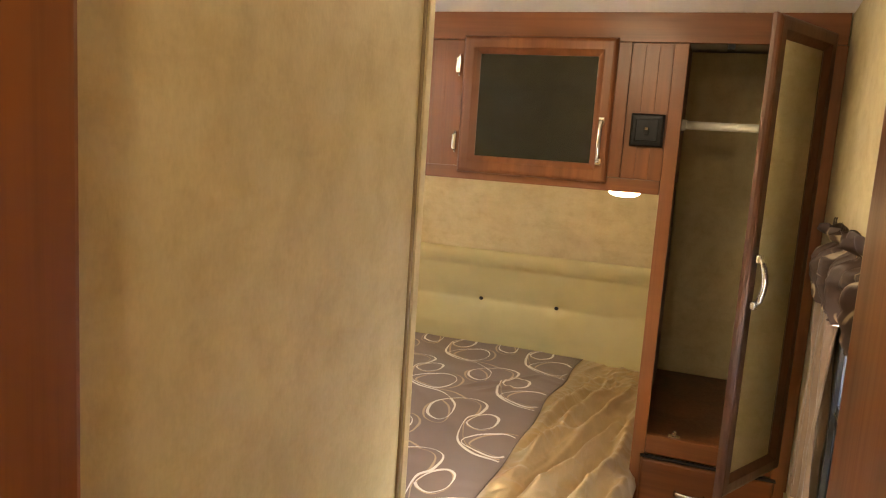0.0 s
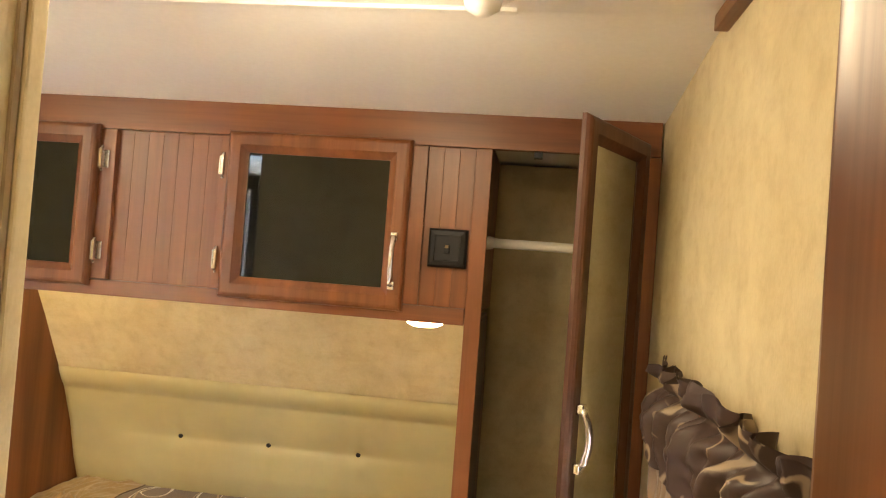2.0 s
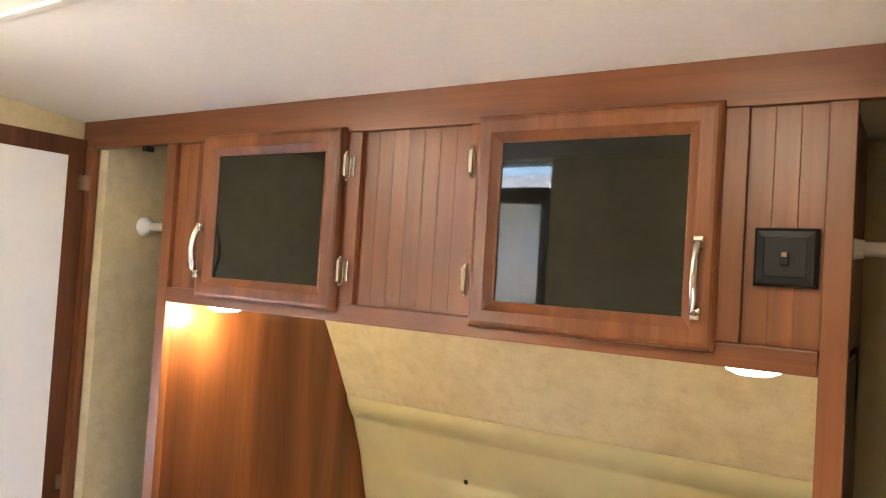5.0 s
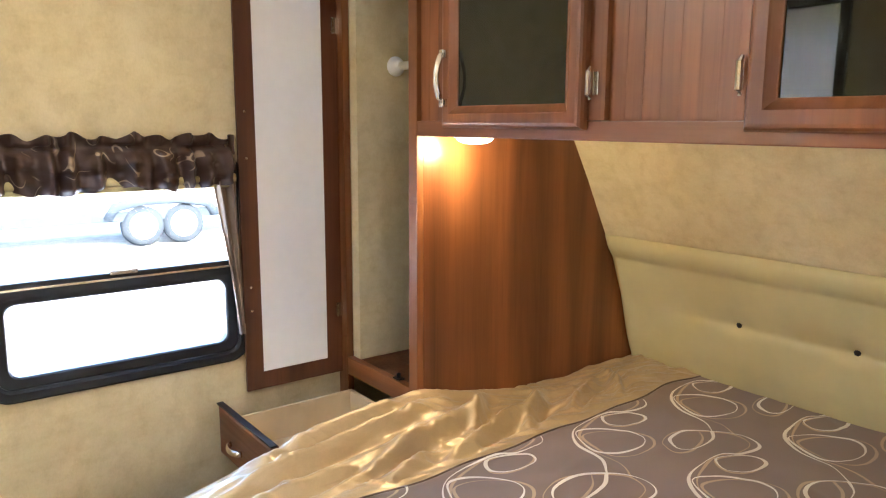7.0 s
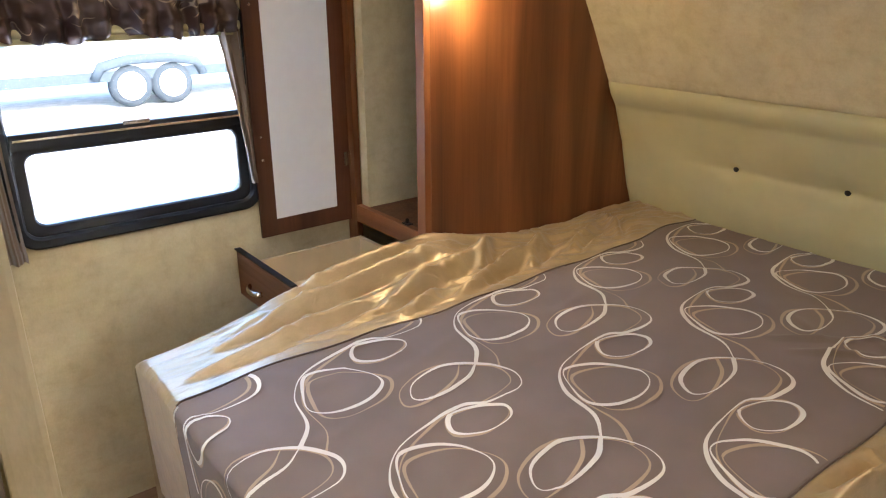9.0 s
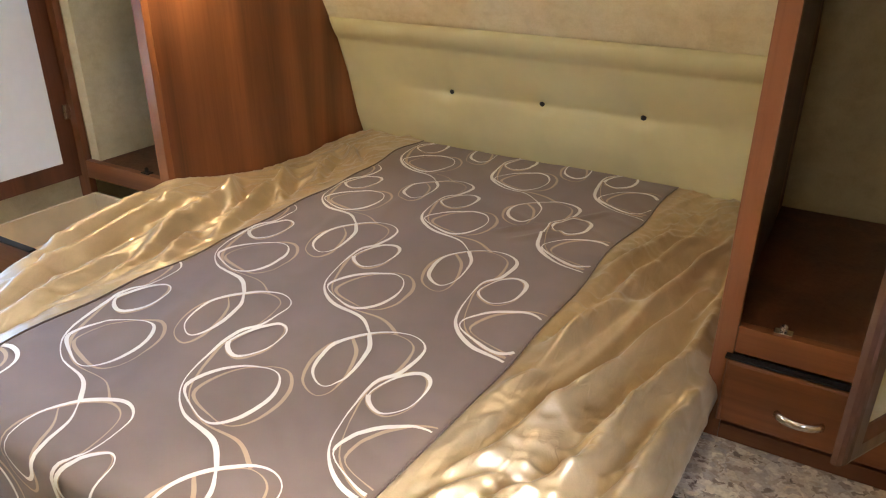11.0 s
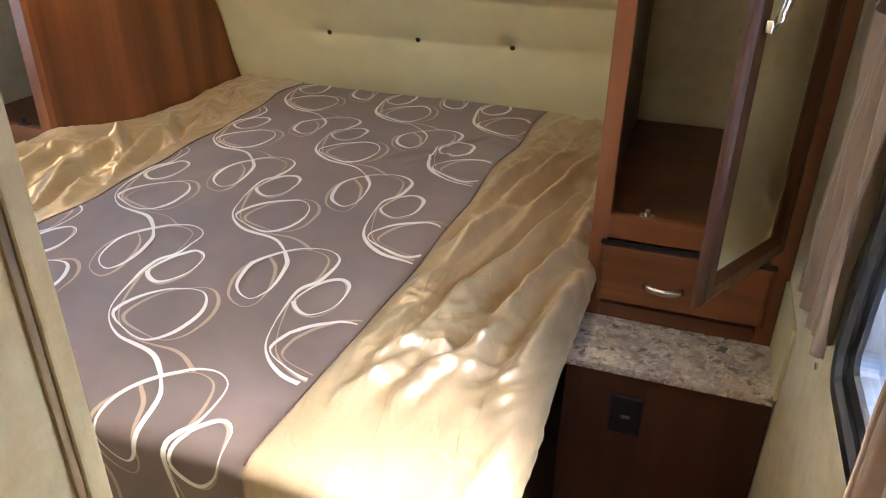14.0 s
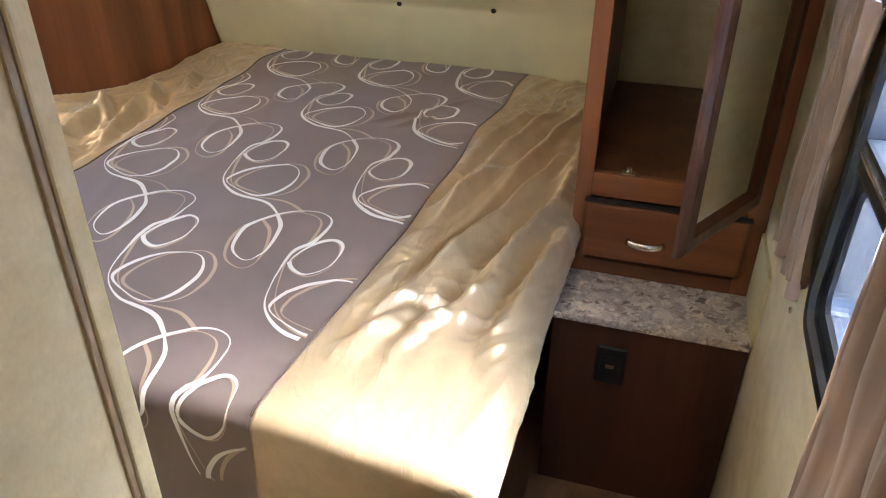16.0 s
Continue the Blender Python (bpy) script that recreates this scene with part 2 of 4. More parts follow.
FLOOR = wood("laminate_floor", "y", (0.34, 0.19, 0.10), (0.19, 0.10, 0.05), 0.35)
CONCRETE = simple("pale_gravel", (0.64, 0.62, 0.58), 0.9, 0, 0.2, 0.15, 6.0)
TRAILER_WHITE = simple("trailer_white", (0.40, 0.45, 0.50), 0.55, 0, 0.25, 0.03)
TRAILER_GREY = simple("trailer_grey", (0.030, 0.040, 0.050), 0.7, 0, 0.12)
RUBBER = simple("tyre_rubber", (0.022, 0.028, 0.034), 0.85, 0, 0.12)


# ---------------------------------------------------------------- mesh helpers
def thing(name, at, label, category, group="", kind=""):
    ob = new(name)
    ob.empty_display_size = 0.05
    ob.location = at
    return tagged(ob, label, category, group, kind)


def part(name, bm, mat, parent=None, label="", smooth=False):
    me = bpy.data.meshes.new(name)
    bmesh.ops.recalc_face_normals(bm, faces=bm.faces)
    bm.to_mesh(me)
    bm.free()
    for m in (mat if isinstance(mat, (list, tuple)) else [mat]):
        me.materials.append(m)
    if smooth:
        for p in me.polygons:
            p.use_smooth = True
    ob = new(name, me)
    if parent:
        ob.parent = parent
        if parent.type == "EMPTY":
            ob.matrix_parent_inverse = Matrix.Translation(parent.location).inverted()
    return tagged(ob, label)


def box(x0, x1, y0, y1, z0, z1, r=0.0, bm=None, m=None):
    bm = bm or bmesh.new()
    vs = [bm.verts.new((x, y, z)) for x in (x0, x1) for y in (y0, y1) for z in (z0, z1)]
    fs = [bm.faces.new([vs[i] for i in q]) for q in ((0, 1, 3, 2), (4, 6, 7, 5), (0, 4, 5, 1), (2, 3, 7, 6), (0, 2, 6, 4), (1, 5, 7, 3))]
    if r:
        es = list({e for f in fs for e in f.edges})
        made = bmesh.ops.bevel(bm, geom=es, offset=r, segments=2, profile=0.7, affect="EDGES")
        vs = list({v for f in made["faces"] for v in f.verts} | {v for v in vs if v.is_valid})
    if m:
        bmesh.ops.transform(bm, matrix=m, verts=[v for v in vs if v.is_valid])
    return bm


def rings(loops, closed_start=False, closed_end=False, bm=None):
    """Skins a row of closed loops that have as many points each."""
    bm = bm or bmesh.new()
    rows = [[bm.verts.new(p) for p in loop] for loop in loops]
    for a, b in zip(rows, rows[1:]):
        n = len(a)
        for i in range(n):
            bm.faces.new((a[i], a[(i + 1) % n], b[(i + 1) % n], b[i]))
    if closed_start:
        bm.faces.new(rows[0])
    if closed_end:
        bm.faces.new(rows[-1])
    return bm


def rect(x0, x1, z0, z1, y):
    return [(x0, y, z0), (x1, y, z0), (x1, y, z1), (x0, y, z1)]


def moulded_frame(x0, x1, z0, z1, width, thick, y, m=None):
    """A mitred door frame, its show face towards -y at y - thick, with a rounded outer and a stepped inner edge."""
    prof = [(width, 0.0), (0.0, 0.0), (0.0, -thick * 0.45), (0.003, -thick * 0.75), (0.007, -thick * 0.93), (0.013, -thick), (width - 0.018, -thick),
            (width - 0.015, -thick * 0.88), (width - 0.003, -thick * 0.5), (width, -thick * 0.45), (width, 0.0)]
    bm = rings([rect(x0 + i, x1 - i, z0 + i, z1 - i, y + d) for i, d in prof])
    bmesh.ops.remove_doubles(bm, verts=bm.verts, dist=1e-5)
    if m:
        bmesh.ops.transform(bm, matrix=m, verts=bm.verts)
    return bm


def tube(points, radius, n=8, bm=None, flat=1.0):
    bm = bm or bmesh.new()
    pts = [Vector(p) for p in points]
    loops = []
    for i, p in enumerate(pts):
        d = (pts[min(i + 1, len(pts) - 1)] - pts[max(i - 1, 0)]).normalized()
        a = d.orthogonal().normalized()
        if abs(d.z) < 0.9:
            a = d.cross(Vector((0, 0, 1))).normalized()
        b = d.cross(a)
        r = radius[i] if isinstance(radius, (list, tuple)) else radius
        loops.append([p + a * math.cos(k * math.tau / n) * r + b * math.sin(k * math.tau / n) * r * flat for k in range(n)])
    return rings(loops, True, True, bm)


def lathe(profile, centre, axis="z", n=24, bm=None):
    """Turns (radius, height) pairs about an axis through the centre."""
    loops = []
    for r, h in profile:
        loop = []
        for k in range(n):
            a = k * math.tau / n
            u, v = r * math.cos(a), r * math.sin(a)
            p = {"z": (u, v, h), "y": (u, h, v), "x": (h, u, v)}[axis]
            loop.append(Vector(centre) + Vector(p))
        loops.append(loop)
    return rings(loops, True, True, bm)


def round_rect(y0, y1, z0, z1, r, n=6):
    out = []
    for cy, cz, a0 in ((y1 - r, z1 - r, 0), (y0 + r, z1 - r, 90), (y0 + r, z0 + r, 180), (y1 - r, z0 + r, 270)):
        for k in range(n + 1):
            a = radians(a0 + 90 * k / n)
            out.append((cy + r * math.cos(a), cz + r * math.sin(a)))
    return out


def wall_panel(name, u0, u1, z0, z1, holes, place, mat):
    """A wall as one mesh with openings right through it. place(u, d, z): d is 0 at the room's face, 1 at the back."""
    us = sorted({u0, u1, *[h[0] for h in holes], *[h[1] for h in holes]})
    zs = sorted({z0, z1, *[h[2] for h in holes], *[h[3] for h in holes]})
    solid = {}
    for i in range(len(us) - 1):
        for j in range(len(zs) - 1):
            cu, cz = (us[i] + us[i + 1]) / 2, (zs[j] + zs[j + 1]) / 2
            solid[i, j] = not any(h[0] < cu < h[1] and h[2] < cz < h[3] for h in holes)
    bm = bmesh.new()

    def quad(*ps):
        bm.faces.new([bm.verts.new(place(*p)) for p in ps])
    for (i, j), s in solid.items():
        if not s:
            continue
        a, b, c, d = us[i], us[i + 1], zs[j], zs[j + 1]
        quad((a, 0, c), (b, 0, c), (b, 0, d), (a, 0, d))
        quad((a, 1, c), (a, 1, d), (b, 1, d), (b, 1, c))
        if not solid.get((i - 1, j)):
            quad((a, 0, c), (a, 0, d), (a, 1, d), (a, 1, c))
        if not solid.get((i + 1, j)):
            quad((b, 0, c), (b, 1, c), (b, 1, d), (b, 0, d))
        if not solid.get((i, j - 1)):
            quad((a, 0, c), (a, 1, c), (b, 1, c), (b, 0, c))
        if not solid.get((i, j + 1)):
            quad((a, 0, d), (b, 0, d), (b, 1, d), (a, 1, d))
    bmesh.ops.remove_doubles(bm, verts=bm.verts, dist=1e-5)
    return tagged(part(name, bm, mat), kind="structure")


# ---------------------------------------------------------------- the shell of the room
XL, XR = -1.195, 1.185
LWIN = (-0.975, -0.302, 0.832, 1.43)
RWIN = (-1.17, -0.53, 0.835, 1.43)


def hole(w):
    return (w[0] + 0.02, w[1] - 0.02, w[2] + 0.02, w[3] - 0.02)


tagged(wall_panel("wall_left", -3.3, 1.3, 0, 2.2, [hole(LWIN)], lambda u, d, z: (XL - 0.05 * d, u, z), WALL),
       "beige mottled wallpaper on the outer wall", "wall")
tagged(wall_panel("wall_right", -3.3, 1.3, 0, 2.2, [hole(RWIN)], lambda u, d, z: (XR + 0.05 * d, u, z), WALL),
       "beige mottled wallpaper on the outer wall", "wall")
tagged(wall_panel("wall_back", XL, 0.44, 0, 2.12, [(-0.86, -0.215, 0.0, 2.03)], lambda u, d, z: (u, -1.167 - 0.05 * d, z), WALL),
       "beige wallpapered partition behind the foot of the bed", "wall")
tagged(wall_panel("wall_hall", -3.3, -1.167, 0, 2.12, [], lambda u, d, z: (0.510 - 0.07 * d, u, z), WALL),
       "beige mottled wallpaper on the passage partition", "wall")
tagged(wall_panel("wall_end", 0.5, XR, 0, 2.12, [], lambda u, d, z: (u, -3.3 - 0.05 * d, z), WALL), "beige wallpapered wall closing the passage", "wall")
tagged(wall_panel("wall_front", XL, XR, 0, 2.12, [], lambda u, d, z: (u, 1.2 + 0.05 * d, z), WALL), "beige wallpapered front wall behind the cupboards", "wall")
# unseen wall, white to throw added sky light through the frosted door
tagged(wall_panel("wall_bathroom", XL, 0.44, 0, 2.12, [], lambda u, d, z: (u, -2.2 - 0.05 * d, z), WHITE_BOARD), "unseen white bathroom wall added behind the frosted door", "wall")
tagged(part("floor", box(XL - 0.05, XR + 0.05, -3.35, 1.25, -0.05, 0.0), FLOOR), "brown wood-look laminate floor", "floor", kind="structure")

# ceiling: rises from the cupboards to a white batten, then runs level; an unseen opening is added over the bathroom to
# light the frosted door
bm = bmesh.new()
for ya, yb, za, zb, xa, xb in ((1.25, 0.0, 1.9835, 1.9835, XL, XR), (0.0, -0.53, 1.982, 2.038, XL, XR), (-0.53, -1.18, 2.038, 2.038, XL, XR),
                               (-1.18, -3.35, 2.038, 2.038, 0.44, XR), (-1.18, -1.35, 2.038, 2.038, XL, 0.44), (-1.95, -2.25, 2.038, 2.038, XL, 0.44),
                               (-1.35, -1.95, 2.038, 2.038, 0.25, 0.44), (-1.35, -1.95, 2.038, 2.038, XL, -1.1)):
    a = [bm.verts.new(p) for p in ((xa, ya, za), (xb, ya, za), (xb, yb, zb), (xa, yb, zb), (xa, ya, za + 0.06), (xb, ya, za + 0.06), (xb, yb, zb + 0.06), (xa, yb, zb + 0.06))]
    for q in ((0, 1, 2, 3), (7, 6, 5, 4), (0, 4, 5, 1), (1, 5, 6, 2), (2, 6, 7, 3), (3, 7, 4, 0)):
        bm.faces.new([a[i] for i in q])
tagged(part("ceiling", bm, CEILING), "off-white ceiling panels sloping up from the cupboards", "ceiling", kind="structure")
tagged(part("ceiling_trim", box(-0.80, 0.86, -0.548, -0.530, 2.031, 2.0385, 0.002), WHITE_PLASTIC), "white ceiling batten strip", "trim", kind="structure")
tagged(part("crown_trim", box(XR - 0.022, XR, -1.92, -0.54, 2.012, 2.037, 0.003), WOOD_Y), "cherry crown strip along the right ceiling edge", "trim", kind="structure")
tagged(part("corner_trim", box(0.485, 0.516, -1.181, -1.161, 0.0, 2.034, 0.003), WALL), "beige corner strip on the passage wall end", "trim", kind="structure")
tagged(part("corner_bead", box(0.506, 0.5135, -1.190, -1.1825, 0.0, 2.034, 0.002), simple("dark_bead", (0.30, 0.22, 0.12), 0.5)), "brown bead beside the corner strip", "trim", kind="structure")

# bedroom doorway and its open door
tagged(part("door_frame_left", box(0.44, 0.545, -2.0, -1.80, 0.0, 1.97, 0.004), WOOD_V), "cherry jamb of the bedroom doorway", "door frame", kind="structure")
tagged(part("door_frame_right", box(1.145, XR, -2.03, -1.93, 0.0, 1.97, 0.004), WOOD_V), "cherry jamb of the bedroom doorway", "door frame", kind="structure")
tagged(part("door_header", box(0.44, XR, -2.03, -1.93, 1.97, 2.037, 0.003), WOOD_H), "cherry header of the bedroom doorway", "door frame", kind="structure")
DOOR_HINGE, DOOR_EDGE = Vector((1.128, -1.975, 0)), Vector((1.040, -1.372, 0))
dw = DOOR_EDGE - DOOR_HINGE
door_m = Matrix.Translation(DOOR_HINGE) @ Matrix.Rotation(math.atan2(dw.y, dw.x), 4, "Z")
door = thing("door_1", DOOR_HINGE, "glossy cherry bedroom door standing open against the wall", "door", kind="structure")
part("door_leaf", box(0.0, dw.length, -0.034, 0.0, 0.015, 1.955, 0.003, m=door_m), WOOD_V, door)
for z in (0.3, 1.0, 1.7):
    part("hinge", box(-0.012, 0.03, -0.036, -0.002, z, z + 0.08, 0.002, m=door_m), NICKEL, door, "nickel hinge")

# bathroom door with a frosted pane in a black frame
bath = thing("door_2", (-0.565, -1.13, 0), "black-framed frosted glass bathroom door, shut", "door", kind="structure")
bm = rings([rect(-0.86 + i, -0.215 - i, 0.0 + i, 1.905 - i, y) for i, y in ((0.0, -1.157), (0.03, -1.157), (0.03, -1.21), (0.0, -1.21), (0.0, -1.157))])
part("door_frame", bm, BLACK, bath)
part("transom_bar", box(-0.859, -0.216, -1.21, -1.157, 1.9055, 1.930), BLACK, bath)
part("transom_pane", box(-0.859, -0.216, -1.190, -1.184, 1.9305, 2.029), FROST, bath, "frosted transom pane")
part("glass_pane", box(-0.835, -0.240, -1.190, -1.184, 0.025, 1.880), FROST, bath, "frosted glass pane").visible_shadow = False

# ---------------------------------------------------------------- windows
def window(name, w, x, side, label):
    """A black window in a side wall; side is the way from the room to the outside."""
    y0, y1, z0, z1 = w
    win = thing(name, (x, (y0 + y1) / 2, z0), label, "window", kind="structure")

    def loop(i, r, d, a=(y0, y1, z0, z1)):
        return [(x + side * d, y, z) for y, z in round_rect(a[0] + i, a[1] - i, a[2] + i, a[3] - i, r)]
    part("window_frame", rings([loop(0, 0.06, 0.0), loop(0.002, 0.058, -0.010), (loop(0.008, 0.052, -0.014)), loop(0.026, 0.04, -0.014),
                                loop(0.032, 0.036, -0.006), loop(0.032, 0.036, 0.05), loop(0.012, 0.05, 0.05), loop(0.0, 0.06, 0.0)]), FRAME_BLACK, win, smooth=False)
    mid = z0 + 0.276
    part("meeting_rail", box(*sorted((x - side * 0.008, x + side * 0.03)), y0 + 0.033, y1 - 0.033, mid - 0.020, mid + 0.025, 0.006), FRAME_BLACK, win)
    part("slide_track", box(*sorted((x - side * 0.012, x - side * 0.006)), y0 + 0.04, y1 - 0.04, mid + 0.006, mid + 0.012, 0.001), NICKEL, win)
    part("sash_latch", box(*sorted((x - side * 0.016, x - side * 0.004)), (y0 + y1) / 2 - 0.035, (y0 + y1) / 2 + 0.035, mid + 0.020, mid + 0.032, 0.004), NICKEL, win, "small metal sash latch")
    a = (y0 + 0.033, y1 - 0.033, z0 + 0.033, mid - 0.004)
    part("sash", rings([loop(i, r, d, a) for i, r, d in ((0, 0.03, 0.0), (0.024, 0.028, 0.0), (0.028, 0.026, 0.006), (0.028, 0.026, 0.03), (0.0, 0.03, 0.03), (0, 0.03, 0.0))]), FRAME_BLACK, win)
    for za, zb in ((z0 + 0.06, mid - 0.045), (mid + 0.02, z1 - 0.03)):
        pane = part("pane", box(*sorted((x + side * 0.016, x + side * 0.020)), y0 + 0.035, y1 - 0.035, za, zb), GLASS, win, "clear glass pane")
        pane.visible_shadow = False
    return win


window("window_1", LWIN, XL, -1, "black-framed bedroom window with a sliding lower sash")
window("window_2", RWIN, XR, 1, "black-framed bedroom window beside the bedroom door")


def cloth_sheet(fn, nu, nv, back=0.004):
    """A cloth with thickness from fn(u, v), u and v from 0 to 1; fn gives a place and the way of its front."""
    bm = bmesh.new()
    for layer in (0, 1):
        rows = []
        for j in range(nv + 1):
            row = []
            for i in range(nu + 1):
                p, n = fn(i / nu, j / nv)
                row.append(bm.verts.new(Vector(p) - Vector(n) * back * layer))
            rows.append(row)
        for j in range(nv):
            for i in range(nu):
                bm.faces.new((rows[j][i], rows[j][i + 1], rows[j + 1][i + 1], rows[j + 1][i]))
    return bm


def valance(x, side, y0, y1, z0, z1, label):
    """Gathered cloth on a board: a ruffled heading, a bunched body and an uneven hem."""
    th = thing("valance", (x, (y0 + y1) / 2, z0), label, "valance", "window valances")
    rnd = random.Random(7 if side < 0 else 11)
    ph = [rnd.uniform(0, 6.28) for _ in range(8)]

    def fn(u, v):
        y = y0 + (y1 - y0) * u
        q = y * 6.2832
        wave = (math.sin(q * 15 + ph[0] + 1.9 * math.sin(q * 2.7 + ph[1]) + 0.9 * v) * 0.7 + math.sin(q * 27 + ph[2] + 1.4 * v) * 0.3
                + math.sin(q * 5.1 + ph[3] + 2.2 * v) * 0.45)
        belly = 0.030 + 0.020 * math.sin(math.pi * min(1, v * 1.15))
        pinch = 1.0 - 0.75 * math.exp(-((v - 0.78) / 0.07) ** 2)
        lump = noise.noise((y * 16, v * 5, side * 3.0)) * 0.014 + noise.noise((y * 42, v * 11, side * 2.0)) * 0.008
        out = (belly + 0.024 * wave + 1.0 * lump) * pinch + 0.012
        out *= 0.78 if side > 0 else 1.0
        end = min(1, min(u, 1 - u) * 22)
        out = 0.006 + (out - 0.006) * (0.25 + 0.75 * end)
        z = z0 + (z1 - z0) * v + (0.006 * math.sin(q * 15 + ph[0]) + 0.006 * math.sin(q * 6.3)) * (v > 0.86) * (v - 0.86) * 7 + (0.007 * math.sin(q * 3.3 + ph[5]) + 0.004 * math.sin(q * 15 + ph[0])) * (1 - v)
        return (x + side * -out, y, z), (-side, 0, 0)
    part("gathered_cloth", cloth_sheet(fn, 240, 24), VALANCE, th, smooth=True)
    part("board", box(*sorted((x - side * 0.001, x - side * 0.014)), y0 + 0.02, y1 - 0.02, z0 + 0.03, z1 - 0.035, 0.002), WOOD_Y, th)
    return th


def curtain(x, side, y0, y1, z0, z1, folds, label, stand=0.024, taper=0.0):
    th = thing("curtain_panel", (x, (y0 + y1) / 2, z0), label, "curtain", "window curtains")

    def fn(u, v):
        gather = 1.0 - 0.10 * math.sin(math.pi * v)
        ym = (y0 + y1) / 2
        y = ym + (u - 0.5) * (y1 - y0) * gather
        y = y1 - (y1 - y) * (1 - taper * (1 - v))
        a = u * folds * math.tau
        out = stand + 0.012 * math.sin(a + 0.5 * math.sin(v * 5)) + 0.005 * math.sin(a * 2.3 + v * 3) + 0.004 * noise.noise((u * 9, v * 6, 1.0))
        return (x - side * out, y, z0 + (z1 - z0) * v), (-side, 0, 0)
    part("cloth", cloth_sheet(fn, 60, 16, 0.003), CURTAIN, th, smooth=True)
    part("hem", cloth_sheet(lambda u, v: ((fn(u, v * 0.035)[0][0] - side * 0.0022, fn(u, 0)[0][1], z0 - 0.004 + v * 0.03), (-side, 0, 0)), 60, 2, 0.006), CURTAIN, th, smooth=True)
    return th


for nm, wx, sd, (wa, wb, _, _) in (("roller_blind", XL, -1, LWIN), ("roller_blind", XR, 1, RWIN)):
    rb = thing(nm, (wx - sd * 0.012, (wa + wb) / 2, 1.36), "cream rolled-up blind under the valance", "blind", "window blinds")
    part("rolled_cloth", tube([(wx - sd * 0.022, wa + 0.04, 1.368), (wx - sd * 0.022, wb - 0.03, 1.368)], 0.012, 12), VINYL, rb, smooth=True)
    part("bottom_bar", box(*sorted((wx - sd * 0.016, wx - sd * 0.026)), wa + 0.04, wb - 0.03, 1.342, 1.357, 0.003), VINYL, rb)

valance(XL, -1, -1.13 + 0.03, -0.325, 1.348, 1.485, "dark brown gathered valance with pale swirls")
valance(XR, 1, -1.30, -0.28, 1.31, 1.475, "glossy dark brown gathered valance with pale swirls")
curtain(XL, -1, -1.085, -0.955, 0.815, 1.36, 4, "brown pleated curtain hanging beside the black window")
curtain(XL, -1, -0.395, -0.318, 0.92, 1.36, 2, "brown narrow curtain hanging beside the wardrobe door", 0.024, 0.75)
curtain(XR, 1, -0.525, -0.28, 0.860, 1.34, 4, "brown satin curtain hanging beside the wardrobe")
curtain(XR, 1, -1.30, -0.835, 0.62, 1.34, 6, "brown curtain hanging beside the bedroom door", 0.040)
th = tagged(part("wall_screw", lathe([(0.001, -0.004), (0.006, -0.003), (0.006, 0.0)], (XR - 0.001, -0.42, 0.775), "x", 10), NICKEL), "small metal screw in the wallpapered wall", "screw")

# ---------------------------------------------------------------- overhead cupboard
FACE = 0.0
cab = thing("overhead_cupboard", (0, 0, 1.487), "cherry overhead cupboard with black-paned doors and beadboard panels", "cupboard")
part("top_rail", box(-1.19, 1.18, FACE - 0.001, 0.022, 1.903, 1.9825, 0.001), WOOD_H, cab)
part("bottom_rail", box(-0.760, 0.760, FACE, 0.022, 1.487, 1.526, 0.003), WOOD_H, cab)
for x0, x1 in ((-0.650, -0.600), (-0.196, -0.138), (0.136, 0.176), (0.600, 0.648)):
    part("stile", box(x0, x1, FACE, 0.022, 1.527, 1.902, 0.002), WOOD_V, cab)
part("underside", box(-0.759, 0.759, 0.023, 0.60, 1.490, 1.502), WOOD_H, cab)
# black sheet behind the doors, standing in for the cupboard's unlit inside
part("inside_shade_sheet", box(-0.60, 0.60, 0.032, 0.036, 1.527, 1.902), BLACK, cab)
rows = ((-0.760, -0.650, 3), (-0.138, 0.136, 7), (0.648, 0.760, 3))
for x0, x1, n in rows:
    w = (x1 - x0) / n
    for k in range(n):
        part("beadboard_plank", box(x0 + k * w + 0.0001, x0 + (k + 1) * w - 0.0001, 0.013, 0.024, 1.526, 1.903, 0.0008), WOOD_V, cab)
    part("panel_backing", box(x0, x1, 0.0245, 0.0265, 1.527, 1.902), WOOD_V, cab)


def bow_handle(bm, x, z0, z1, y):
    """An arched pull with flat feet, standing upright on a face at y."""
    h = z1 - z0
    pts = [(x, y, z0 + 0.008), (x, y - 0.010, z0 + 0.010)]
    for k in range(11):
        s = k / 10
        pts.append((x, y - 0.014 - 0.014 * math.sin(math.pi * s), z0 + 0.010 + (h - 0.020) * s))
    pts += [(x, y - 0.010, z1 - 0.010), (x, y, z1 - 0.008)]
    tube(pts, [0.008, 0.008] + [0.0075] * 11 + [0.008, 0.008], 8, bm, 0.55)
    for z in (z0, z1 - 0.02):
        box(x - 0.008, x + 0.008, y - 0.014, y, z, z + 0.02, 0.003, bm)
    return bm


